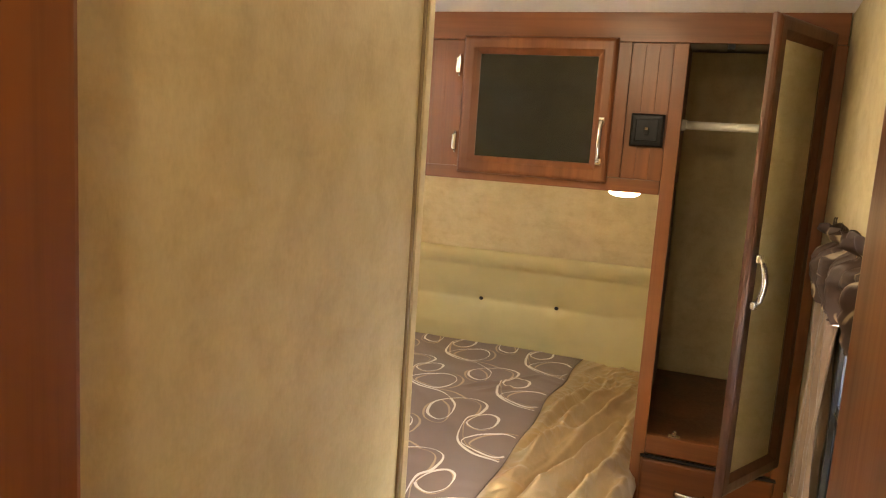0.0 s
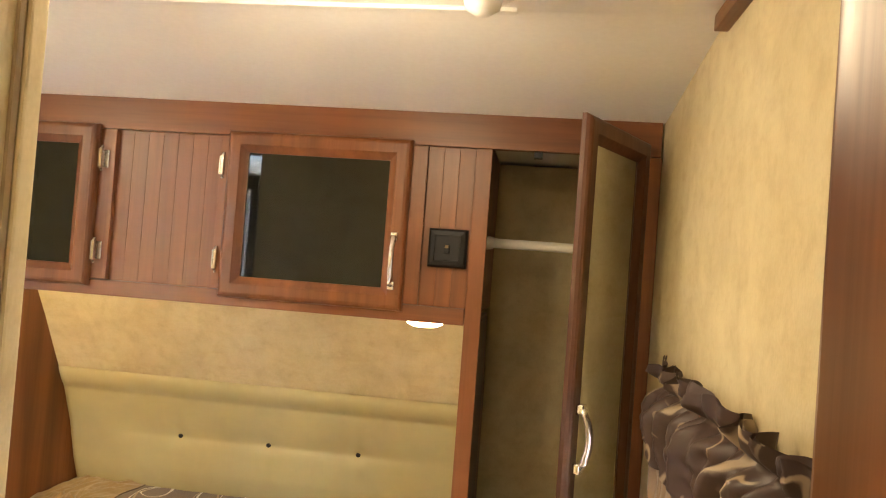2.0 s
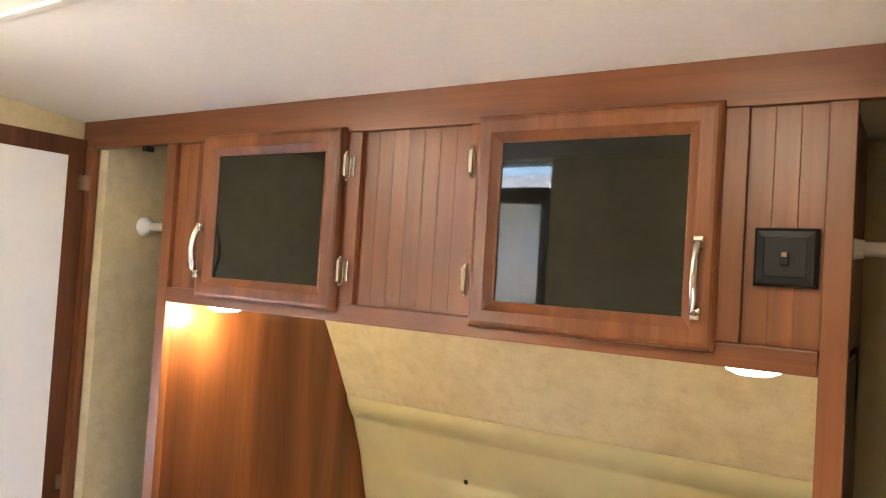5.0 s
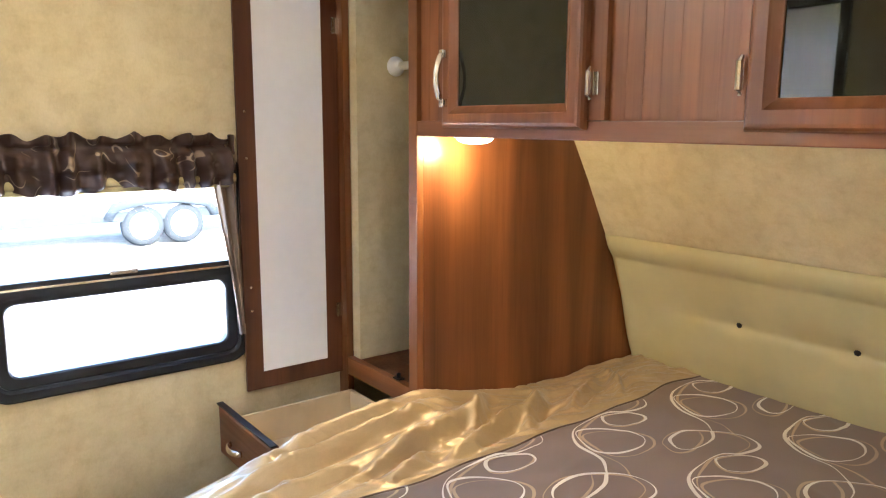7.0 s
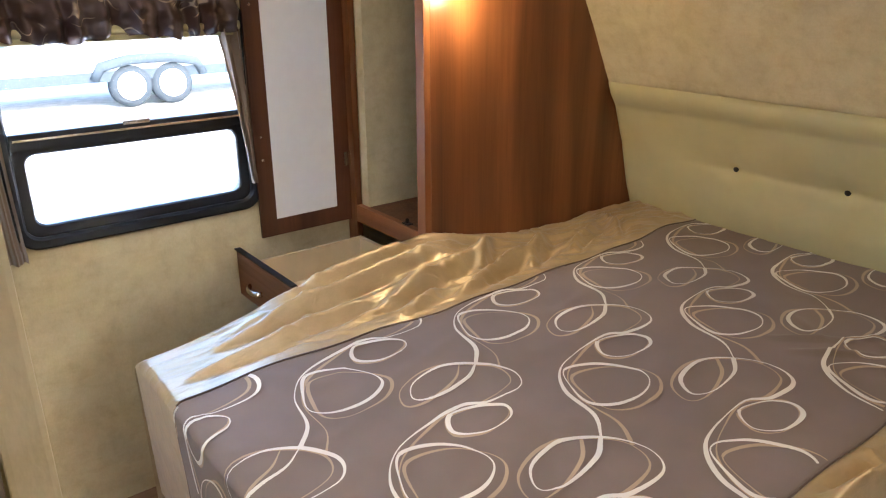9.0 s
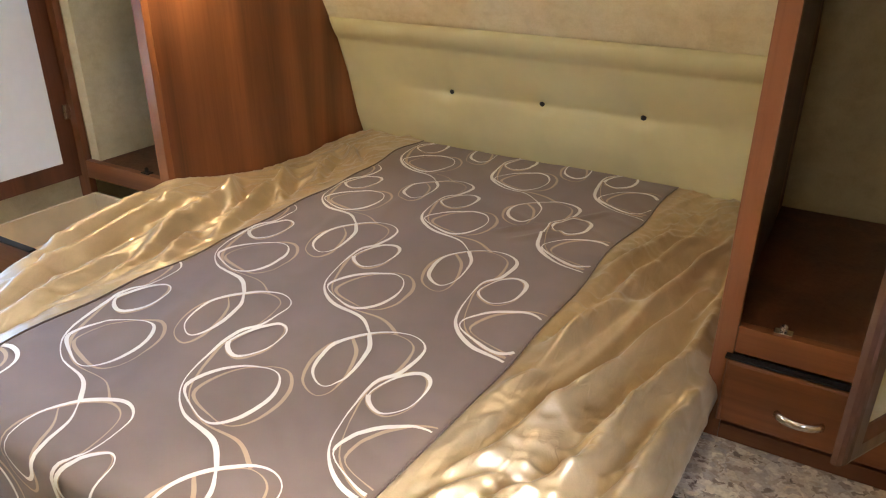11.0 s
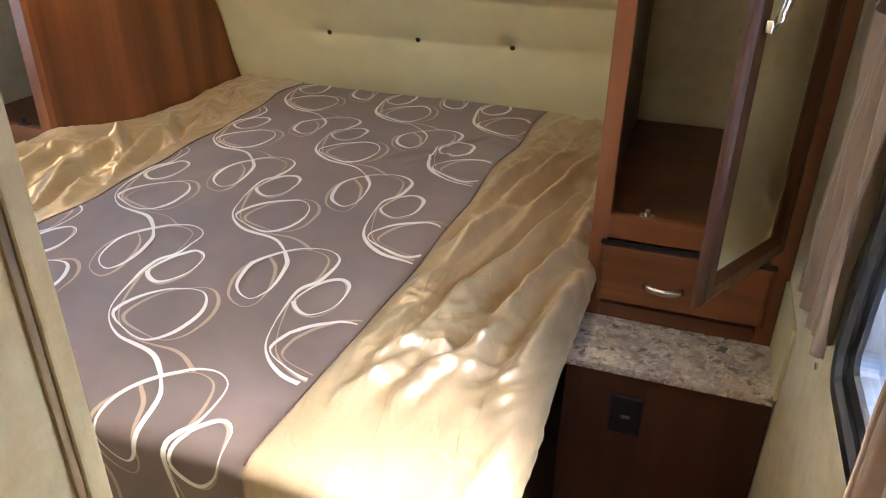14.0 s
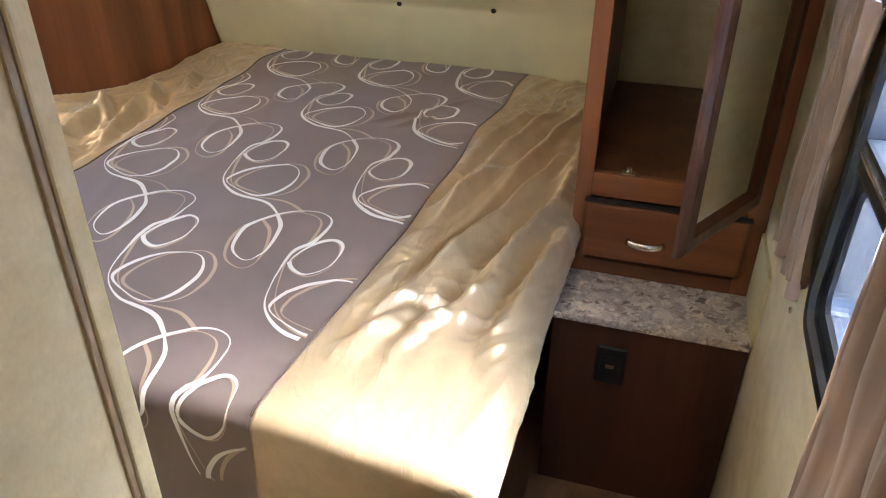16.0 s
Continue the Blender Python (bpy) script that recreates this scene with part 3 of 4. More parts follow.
def cab_door(x0, x1, handle_x, hinge_x, label):
    d = part("door", moulded_frame(x0, x1, 1.509, 1.912, 0.052, 0.024, FACE - 0.002), WOOD_V, cab, label)
    part("pane", box(x0 + 0.048, x1 - 0.048, FACE - 0.0095, FACE - 0.0045, 1.557, 1.861), BLACK_PANE, d, "glossy black pane")
    part("handle", bow_handle(bmesh.new(), handle_x, 1.558, 1.692, FACE - 0.0255), NICKEL, d, "brushed nickel bow handle", True)
    for z in (1.598, 1.826):
        bm = tube([(hinge_x, FACE - 0.012, z - 0.030), (hinge_x, FACE - 0.018, z - 0.022), (hinge_x, FACE - 0.018, z + 0.022), (hinge_x, FACE - 0.012, z + 0.030)], [0.004, 0.006, 0.006, 0.004], 8)
        s = 1 if hinge_x > (x0 + x1) / 2 else -1
        box(*sorted((hinge_x, hinge_x + s * 0.014)), FACE - 0.005, FACE - 0.001, z - 0.022, z + 0.022, 0.001, bm)
        part("hinge", bm, NICKEL, d, "nickel hinge")


cab_door(-0.629, -0.178, -0.608, -0.166, "cherry door with a black pane")
cab_door(0.162, 0.613, 0.588, 0.150, "cherry door with a black pane")

# wall switch
sw = thing("wall_switch", (0.710, 0.0, 1.664), "black square switch plate on the beadboard panel", "switch")
part("plate", rings([rect(0.710 - a, 0.710 + a, 1.664 - a, 1.664 + a, y) for a, y in ((0.045, 0.0128), (0.045, -0.002), (0.040, -0.009), (0.030, -0.011), (0.029, -0.009), (0.001, -0.009))]), BLACK, sw)
part("toggle", box(0.704, 0.716, -0.018, -0.009, 1.652, 1.672, 0.002), BLACK, sw, "black toggle")
part("toggle_tip", box(0.706, 0.714, -0.0205, -0.018, 1.664, 1.671, 0.001), simple("amber_tip", (0.35, 0.25, 0.12), 0.3), sw)

# puck lights
puck = thing("puck_light", (-0.645, 0.10, 1.488), "lit round white puck light under the cupboard", "lamp", "reading lights")
part("lens", lathe([(0.048, 1.4895), (0.048, 1.484), (0.042, 1.476), (0.028, 1.470), (0.002, 1.468)], (-0.645, 0.10, 0)), PUCK, puck, "glowing lens", True)
part("rim", rings([[(-0.645 + r * math.cos(k * math.tau / 28), 0.10 + r * math.sin(k * math.tau / 28), z) for k in range(28)]
                   for r, z in ((0.049, 1.4898), (0.055, 1.4898), (0.054, 1.484), (0.049, 1.484), (0.049, 1.4898))]), WHITE_PLASTIC, puck, "white rim")
copy_thing(puck, pose(0.655, 0.10, 1.488))


# ---------------------------------------------------------------- wardrobes beside the bed
def wardrobe(s, wall, label):
    """s: 1 on the right, -1 on the left; wall: x of the wall behind it."""
    def bx(a, b, *rest):
        return box(*sorted((s * a, s * b)), *rest)
    w = abs(wall) - 0.002
    wd = thing("wardrobe", (s * 0.97, 0.0, 0.53), label, "wardrobe", "wardrobes beside the bed")
    part("inner_stile", bx(0.761, 0.799, FACE, 0.022, 0.530, 1.902, 0.002), WOOD_V, wd)
    part("outer_stile", bx(1.140, w, FACE, 0.022, 0.530, 1.902, 0.002), WOOD_V, wd)
    part("middle_rail", bx(0.7995, 1.1395, FACE, 0.022, 0.734, 0.790, 0.002), WOOD_H, wd)
    part("base_rail", bx(0.7995, 1.1395, FACE, 0.022, 0.530, 0.566, 0.002), WOOD_H, wd)
    # floor board coloured darker to stand in for the unlit interior
    part("shelf", bx(0.776, w - 0.002, 0.023, 0.72, 0.772, 0.786), DARK_SHADED_CHERRY, wd, "cherry wardrobe floor with shade in its colour")
    part("lining_back", bx(0.776, w - 0.002, 0.72, 0.730, 0.787, 1.972), WALL, wd, "beige wallpaper lining")
    part("lining_side", bx(1.100, 1.139, 0.023, 0.719, 0.787, 1.972), WALL, wd, "beige wallpaper lining")
    # side panel towards the bed follows the slope of the headboard
    prof = [(0.023, 0.40), (0.98, 0.40), (0.95, 0.70), (0.905, 0.80), (0.87, 0.95), (0.815, 1.08), (0.755, 1.19), (0.675, 1.345), (0.590, 1.489), (0.023, 1.489)]
    bm = bmesh.new()
    a = [bm.verts.new((s * 0.762, y, z)) for y, z in prof]
    b = [bm.verts.new((s * 0.775, y, z)) for y, z in prof]
    bm.faces.new(a)
    bm.faces.new(b)
    for i in range(len(prof)):
        j = (i + 1) % len(prof)
        bm.faces.new((a[i], a[j], b[j], b[i]))
    part("side_panel", bm, WOOD_V, wd, "varnished cherry side panel")
    # dark sheet over the side panel, in place of the wardrobe's inner shade
    part("lining_inner", bx(0.7755, 0.7785, 0.024, 0.58, 0.787, 1.48), CHERRY_IN_SHADE, wd, "dark sheet for the shade inside the wardrobe")
    part("upper_side", bx(0.762, 0.775, 0.023, 0.72, 1.504, 1.972), WOOD_V, wd)
    bm = tube([(s * 0.776, 0.16, 1.690), (s * 1.0995, 0.16, 1.690)], 0.0125, 14)
    part("hanging_rod", bm, WHITE_PLASTIC, wd, "white hanging rod", True)
    bm = lathe([(0.030, s * 0.7755), (0.030, s * 0.780), (0.018, s * 0.790), (0.015, s * 0.806)], (0, 0.16, 1.690), "x", 18)
    part("rod_socket", bm, WHITE_PLASTIC, wd, "white rod socket", True)
    bm = lathe([(0.030, s * 1.0995), (0.030, s * 1.094), (0.018, s * 1.082), (0.015, s * 1.066)], (0, 0.16, 1.690), "x", 18)
    part("rod_socket", bm, WHITE_PLASTIC, wd, "white rod socket", True)
    part("door_catch", box(s * 0.905 - 0.010, s * 0.905 + 0.010, 0.004, 0.028, 1.888, 1.902, 0.002), BLACK, wd, "black roller catch")
    bm = box(s * 0.875 - 0.016, s * 0.875 + 0.016, 0.006, 0.026, 0.7905, 0.794, 0.001)
    lathe([(0.001, 0.794), (0.006, 0.795), (0.006, 0.806), (0.001, 0.809)], (s * 0.875, 0.016, 0), "z", 10, bm)
    part("latch", bm, NICKEL if s > 0 else BLACK, wd, "small spring catch")
    return wd


RW = wardrobe(1, XR, "cherry wardrobe standing open with a mirrored door")
LW = wardrobe(-1, XL, "cherry wardrobe standing open with its drawer pulled out")


def wardrobe_door(parent, hinge, edge, low, front_mat, back_mat, handle, flip, label):
    hinge, edge = Vector((*hinge, 0)), Vector((*edge, 0))
    w = (edge - hinge).length
    d = edge - hinge
    m = Matrix.Translation(hinge) @ Matrix.Rotation(math.atan2(d.y, d.x), 4, "Z")
    if flip:
        m = m @ Matrix.Diagonal((1, -1, 1, 1))
    z0, z1 = low, 1.928
    dr = part("door", moulded_frame(0, w, z0, z1, 0.052, 0.020, 0.0, m), DARK_SHADED_CHERRY, parent, label)
    part("front_panel", box(0.049, w - 0.049, -0.0085, -0.0055, z0 + 0.049, z1 - 0.049, m=m), front_mat, dr, "tall mirror")
    part("back_panel", box(0.049, w - 0.049, -0.0050, -0.0015, z0 + 0.049, z1 - 0.049, m=m), back_mat, dr, "white backing board")
    if handle:
        bm = bow_handle(bmesh.new(), w - 0.024, 1.255, 1.385, -0.021)
        bmesh.ops.transform(bm, matrix=m, verts=bm.verts)
        part("handle", bm, NICKEL, dr, "brushed nickel bow handle", True)
    for z in (0.92, 1.78):
        bm = box(-0.012, 0.020, -0.004, 0.004, z, z + 0.045, 0.002)
        lathe([(0.001, z), (0.006, z), (0.006, z + 0.045), (0.001, z + 0.045)], (-0.008, 0, 0), "z", 10, bm)
        bmesh.ops.transform(bm, matrix=m, verts=bm.verts)
        part("hinge", bm, NICKEL, dr, "nickel hinge")
    return dr


wardrobe_door(RW, (1.137, -0.030), (0.984, -0.314), 0.780, MIRROR, WHITE_BOARD, True, True, "cherry door with a tall mirror, open")
wardrobe_door(LW, (-1.166, -0.004), (-1.166, -0.322), 0.738, MIRROR, WHITE_BOARD, False, False, "cherry door showing its white back, open")


for z in (0.98, 1.05, 1.42, 1.55):
    part("screw", lathe([(0.001, -1.1645), (0.004, -1.1647), (0.004, -1.166)], (0, -0.300, z), "x", 8), NICKEL, LW, "small screw head")


def drawer(parent, s, pulled, wall):
    """A shallow drawer under the wardrobe: front, box and pull."""
    def bx(a, b, *rest):
        return box(*sorted((s * a, s * b)), *rest)
    y = -pulled
    dr = part("drawer", rings([rect(*sorted((s * 0.790, s * 1.150)), 0.582, 0.728, yy) if i == 0 else
                               rect(*(v + e * i for v, e in zip(sorted((s * 0.790, s * 1.150)), (1, -1))), 0.582 + i, 0.728 - i, yy)
                               for i, yy in ((0.06, y + 0.0), (0, y), (0, y - 0.012), (0.004, y - 0.018), (0.010, y - 0.020), (0.06, y - 0.020))], True, True), WOOD_H, parent, "cherry drawer front")
    bm = bx(0.82, 0.830, y + 0.001, y + 0.40, 0.585, 0.690)
    bx(1.11, 1.120, y + 0.001, y + 0.40, 0.585, 0.690, 0.0, bm)
    bx(0.831, 1.109, y + 0.388, y + 0.40, 0.585, 0.690, 0.0, bm)
    bx(0.831, 1.109, y + 0.001, y + 0.010, 0.585, 0.690, 0.0, bm)
    bx(0.831, 1.109, y + 0.011, y + 0.387, 0.585, 0.593, 0.0, bm)
    part("drawer_box", bm, WOOD_BOX, dr, "pale wooden drawer box")
    xm = s * 0.935 if s > 0 else s * 1.02
    bm = bmesh.new()
    pts = [(xm - 0.040 + 0.080 * k / 10, y - 0.022 - 0.018 * math.sin(math.pi * k / 10) ** 0.6, 0.640) for k in range(11)]
    tube(pts, 0.0065, 8, bm, 1.4)
    part("handle", bm, NICKEL, dr, "brushed nickel handle", True)
    part("top_edge", bx(0.788, 1.152, y - 0.022, y - 0.004, 0.7285, 0.7325), BLACK, dr, "black edge strip")
    return dr


drawer(RW, 1, 0.001, XR)
drawer(LW, -1, 0.40, XL)


def nightstand(s, wall):
    def bx(a, b, *rest):
        return box(*sorted((s * a, s * b)), *rest)
    w = abs(wall) - 0.003
    ns = thing("nightstand", (s * 0.97, -0.1, 0), "cherry nightstand, darkened for shade, with a speckled granite-look top", "nightstand", "nightstands")
    # shade from the bed and countertop is put into the wood's colour
    part("front_panel", bx(0.762, w, -0.182, -0.168, 0.0, 0.509, 0.002), CHERRY_IN_SHADE, ns, "cherry front panel with shade in its colour")
    part("body", bx(0.762, w, -0.167, 0.58, 0.0, 0.509), CHERRY_IN_SHADE, ns)
    part("countertop", bx(0.762, w, -0.191, 0.58, 0.5095, 0.5285, 0.005), GRANITE, ns, "speckled brown granite-look top")
    return ns


nightstand(1, XR)
nightstand(-1, XL)
tagged(part("caulk_trim", box(XR - 0.008, XR - 0.0005, -0.195, -0.001, 0.529, 0.70, 0.002), VINYL), "cream corner bead above the nightstand top", "trim", kind="structure")
ou = thing("power_outlet", (0.902, -0.2, 0.403), "black power outlet with one pale plug slot", "outlet")
part("plate", rings([rect(0.902 - a, 0.902 + a, 0.403 - b, 0.403 + b, y) for a, b, y in ((0.034, 0.052, -0.1825), (0.034, 0.052, -0.187), (0.030, 0.048, -0.190), (0.001, 0.001, -0.190))]), BLACK, ou)
part("socket_face", box(0.880, 0.924, -0.1925, -0.190, 0.375, 0.431, 0.002), BLACK, ou)
part("plug_slot", box(0.892, 0.912, -0.196, -0.1925, 0.400, 0.410, 0.002), NICKEL, ou, "pale usb slot")

# ---------------------------------------------------------------- headboard wall
def slope(z):
    """y of the sloping nose wall at a height."""
    zs = (0.40, 0.70, 0.80, 0.95, 1.08, 1.19, 1.345, 1.489)
    ys = (0.97, 0.945, 0.905, 0.862, 0.808, 0.748, 0.668, 0.586)
    return float(np.interp(z, zs, ys))


bm = bmesh.new()
rows = []
for k in range(13):
    z = 1.155 + (1.4895 - 1.155) * k / 12
    rows.append([bm.verts.new((x, slope(z), z)) for x in (-0.7615, 0.7615)] + [bm.verts.new((x, slope(z) + 0.03, z)) for x in (0.7615, -0.7615)])
for a, b in zip(rows, rows[1:]):
    for i in range(4):
        bm.faces.new((a[i], a[(i + 1) % 4], b[(i + 1) % 4], b[i]))
tagged(part("wall_nose", bm, WALL), "beige wallpaper on the sloping nose wall above the headboard", "wall", kind="structure")

BUTTONS = (-0.328, 0.007, 0.339)
BUTTON_Z = 0.932
hb = thing("headboard", (0, 0.90, 0.55), "cream padded vinyl headboard with a row of three buttons", "headboard")


def pad(x, z):
    """How far the padding stands out."""
    if z > 1.085:
        t = (z - 1.085) / (1.163 - 1.085)
        out = 0.008 + 0.024 * math.sin(math.pi * min(1, max(0, t))) ** 0.55
    else:
        t = (1.085 - z) / 0.60
        out = 0.010 + 0.020 * math.sin(math.pi * min(1, t + 0.02)) ** 0.5
        reach = 1 if abs(x) < 0.36 else max(0.15, 1 - (abs(x) - 0.36) * 4)
        out -= 0.013 * reach * math.exp(-(z - BUTTON_Z) / 0.045 if z > BUTTON_Z else (z - BUTTON_Z) / 0.018)
        for b in BUTTONS:
            r2 = ((x - b) / 0.055) ** 2 + ((z - BUTTON_Z) / 0.040) ** 2
            out -= 0.017 * math.exp(-r2 * 2.2)
            out -= 0.004 * math.exp(-(((x - b) / 0.018) ** 2)) * math.exp(-((z - BUTTON_Z) / 0.09) ** 2)
    return out + 0.0025 * noise.noise((x * 5, z * 7, 0.3))


def hb_sheet(u, v):
    x = -0.7605 + 1.521 * u
    z = 0.50 + (1.163 - 0.50) * v
    return (x, slope(z) - pad(x, z) * min(1, min(u, 1 - u) * 60 + 0.25), z), (0, -1, 0)


part("padding", cloth_sheet(hb_sheet, 150, 90, 0.004), VINYL, hb, smooth=True)
for b in BUTTONS:
    y = slope(BUTTON_Z) - pad(b, BUTTON_Z)
    part("button", lathe([(0.0005, y - 0.009), (0.006, y - 0.008), (0.0095, y - 0.004), (0.0095, y + 0.004)], (b, 0, BUTTON_Z), "y", 14), BLACK, hb, "dark covered button", True)

# ---------------------------------------------------------------- bed
bed = thing("bed", (0, 0.05, 0), "platform bed with a dark cherry base", "bed")
part("base", box(-0.70, 0.62, -0.74, 0.93, 0.0, 0.36, 0.006), WOOD_H, bed)
part("mattress", box(-0.735, 0.665, -0.77, 0.915, 0.361, 0.640, 0.05), WHITE_BOARD, bed)

spread = thing("bedspread", (0, 0.05, 0.66), "taupe bedspread printed with cream swirls and gold satin borders", "bedspread")
HALF_L, HALF_R, FOOT, HEAD, RAD, FOOT_RAD = -0.785, 0.780, -0.835, 0.93, 0.060, 0.026
SPLIT_L, SPLIT_R = -0.46, 0.40


def edge(a, half, flare, rad=RAD):
    """Goes along a cloth that turns down over an edge: the level part and the drop."""
    flat = half - rad
    if a <= flat:
        return a, 0.0
    t = (a - flat) / rad
    if t < math.pi / 2:
        return flat + rad * math.sin(t), rad * (1 - math.cos(t))
    d = (t - math.pi / 2) * rad
    return half + flare * d, rad + d


def smooth01(a, b, t):
    t = min(1, max(0, (t - a) / (b - a)))
    return t * t * (3 - 2 * t)


def top(x, y):
    z = 0.712 - 0.075 * max(0, (-y - 0.35)) + 0.022 * math.exp(-((y - 0.25) / 0.35) ** 2) * math.exp(-(x / 0.6) ** 2)
    z += 0.020 * math.exp(-((x + 0.55) / 0.16) ** 2 - ((y - 0.72) / 0.16) ** 2)
    z -= 0.032 * max(0, x - 0.45) / 0.3
    z += 0.010 * smooth01(0.55, 0.9, y)
    lift = min(1, max(0, (y + 0.82) / 0.78))
    z += 0.068 * lift * lift * (3 - 2 * lift) * math.exp(-(max(0, y) / 0.27) ** 2) * min(1, max(0, (-x - 0.46) / 0.28)) ** 1.5
    return z + 0.004 * noise.noise((x * 3.2, y * 3.2, 5.0))


FOLDS = {1: ((0.70, 0.38, 0.55, -0.46, 0.013), (0.75, 0.24, 0.63, -0.52, 0.014), (0.61, 0.74, 0.47, -0.30, 0.011), (0.69, 0.66, 0.58, 0.10, 0.013),
             (0.54, 0.58, 0.44, 0.02, 0.009), (0.765, -0.02, 0.70, -0.58, 0.012), (0.61, -0.11, 0.48, -0.60, 0.010), (0.56, -0.48, 0.44, -0.68, 0.008),
             (0.67, -0.36, 0.53, -0.64, 0.009), (0.74, 0.60, 0.72, 0.05, 0.010), (0.58, 0.20, 0.45, -0.22, 0.008), (0.50, -0.22, 0.41, -0.42, 0.008)),
         -1: ((-0.58, -0.78, -0.60, -0.12, 0.008), (-0.66, -0.70, -0.70, 0.08, 0.012), (-0.53, -0.42, -0.66, 0.22, 0.011), (-0.49, -0.12, -0.62, 0.40, 0.011),
              (-0.50, 0.16, -0.68, 0.42, 0.012), (-0.72, -0.50, -0.76, 0.05, 0.009), (-0.52, 0.36, -0.66, 0.60, 0.009), (-0.56, 0.02, -0.72, 0.20, 0.012),
              (-0.50, 0.55, -0.70, 0.72, 0.007), (-0.48, -0.30, -0.55, -0.10, 0.006))}


def drawn_folds(x, y, s):
    """Sharp pulled folds: a ridge with a valley beside it, thinning out at both ends."""
    out = 0.0
    wx, wy = x + 0.016 * noise.noise((x * 6, y * 5, 3.0)), y + 0.03 * noise.noise((x * 5, y * 6, 7.0))
    for ax, ay, bx, by, h in FOLDS[s]:
        lx, ly = bx - ax, by - ay
        ll = lx * lx + ly * ly
        t = ((wx - ax) * lx + (wy - ay) * ly) / ll
        if -0.1 < t < 1.1:
            t = min(1, max(0, t))
            dist = ((wx - ax) * ly - (wy - ay) * lx) / math.sqrt(ll)
            w = 0.011 + 0.010 * t
            out += 2.5 * h * math.sin(math.pi * t) ** 0.7 * (math.exp(-(dist / w) ** 2) - 0.75 * math.exp(-((dist - 1.9 * w) / (1.1 * w)) ** 2))
    return out


def creases(x, y, s):
    """Folds in the satin borders: long drawn ones along the edge, crumples in the middle, a smooth foot."""
    w = noise.noise((x * 2.5, y * 2.5, 2.0))
    q = x * 0.95 - y * (0.24 + 0.10 * smooth01(0.0, 0.6, y)) + 0.03 * w
    head = smooth01(-0.75, -0.05, y)
    long = 1 - abs(noise.noise((q * 11, y * 0.9, 4.0 + s))) * 2.4
    second = 1 - abs(noise.noise((q * 21 + 3, y * 1.6, 6.0 + s))) * 2.6
    k = (0.25 + 0.5 * head) * (0.010 * max(0, long) ** 2 + 0.009 * max(0, second) ** 2)
    patch = smooth01(-0.05, 0.25, noise.noise((x * 4, y * 3, 8.0 + s)) + 0.26) * smooth01(-0.72, -0.48, y + 0.10 * noise.noise((x * 14, y * 3, 1.0)))
    if s > 0:
        turn = 0.45 + 0.5 * noise.noise((x * 3.0, y * 2.0, 9.0))
        c = noise.noise(((x - turn * y) * 15, (y + turn * x) * 5 + w * 2, 4.0))
        d = noise.noise(((x - 0.6 * y) * 34 + w * 3, (y + 0.6 * x) * 11, 6.0))
    else:
        c = noise.noise((q * 19 + w, y * 5 + x * 4, 2.0))
        d = noise.noise((q * 36 + w * 2, y * 13, 4.0))
    return k + patch * (0.009 * max(0, 1 - abs(c) * 3.6) ** 1.2 + (0.006 if s > 0 or y < 0.3 else 0.004) * max(0, 1 - abs(d) * 2.4)) + drawn_folds(x, y, s) - 0.006


def seam(v, s):
    """Where the satin border meets the middle panel, s: 1 right, -1 left."""
    if s > 0:
        return 0.382 + 0.046 * (v + 0.82) + 0.028 * math.exp(-((v + 0.25) / 0.45) ** 2) + 0.006 * math.sin(v * 14) * smooth01(-0.5, 0.1, v)
    return -0.455 - 0.055 * smooth01(-0.2, -0.8, v) - 0.018 * smooth01(0.3, 0.8, v) + 0.005 * math.sin(v * 23)


def spread_at(u, v):
    """u across from the left hem to the right hem, v from the head down over the foot, both in metres of cloth."""
    if u < 0:
        x, dx = edge(-u, -HALF_L, -0.06)
        x = -x
    else:
        x, dx = edge(u, HALF_R, -0.22)
    y, dy = edge(-v, -FOOT, -0.03, FOOT_RAD)
    y = -y if v < 0 else v
    d = max(dx, dy) + 0.25 * min(dx, dy)
    z = top(x, y) - d
    if u <= seam(v, -1) or u >= seam(v, 1):
        s = 1 if u > 0 else -1
        depth = min(1, (abs(u) - abs(seam(v, s))) / 0.05)
        k = creases(u, v, s) * depth
        pucker = max(0, 1 - abs(noise.noise((v * 34, u * 8, 5.0 + s))) * 3)
        k += 0.006 * pucker * math.exp(-((abs(u) - abs(seam(v, s))) / 0.035)) * depth * smooth01(-0.7, -0.3, v)
        g = min(1, dx / RAD)
        fade = 1 - min(1, max(0, dy / 0.05)) * 0.7
        z += k * (1 - g) * fade
        x += s * k * g * (0.5 if s > 0 else 0.25) * (1 - 0.7 * min(1, dx / 0.35))
    elif dy == 0:
        z += 0.0022 * max(0, 1 - abs(noise.noise((x * 6 + y * 5, x * 2 - y * 3, 7.0))) * 5)
        for ax, ay, bx, by, h in ((0.13, 0.27, 0.27, 0.44, 0.012), (0.19, 0.25, 0.33, 0.41, 0.010), (0.26, 0.44, 0.36, 0.62, 0.008)):
            tt = min(1, max(0, ((x - ax) * (bx - ax) + (y - ay) * (by - ay)) / ((bx - ax) ** 2 + (by - ay) ** 2)))
            r = math.hypot(x - ax - tt * (bx - ax), y - ay - tt * (by - ay))
            z += h * math.sin(math.pi * tt) * max(0, 1 - r / 0.014)
    return Vector((x, y, max(0.12, z)))


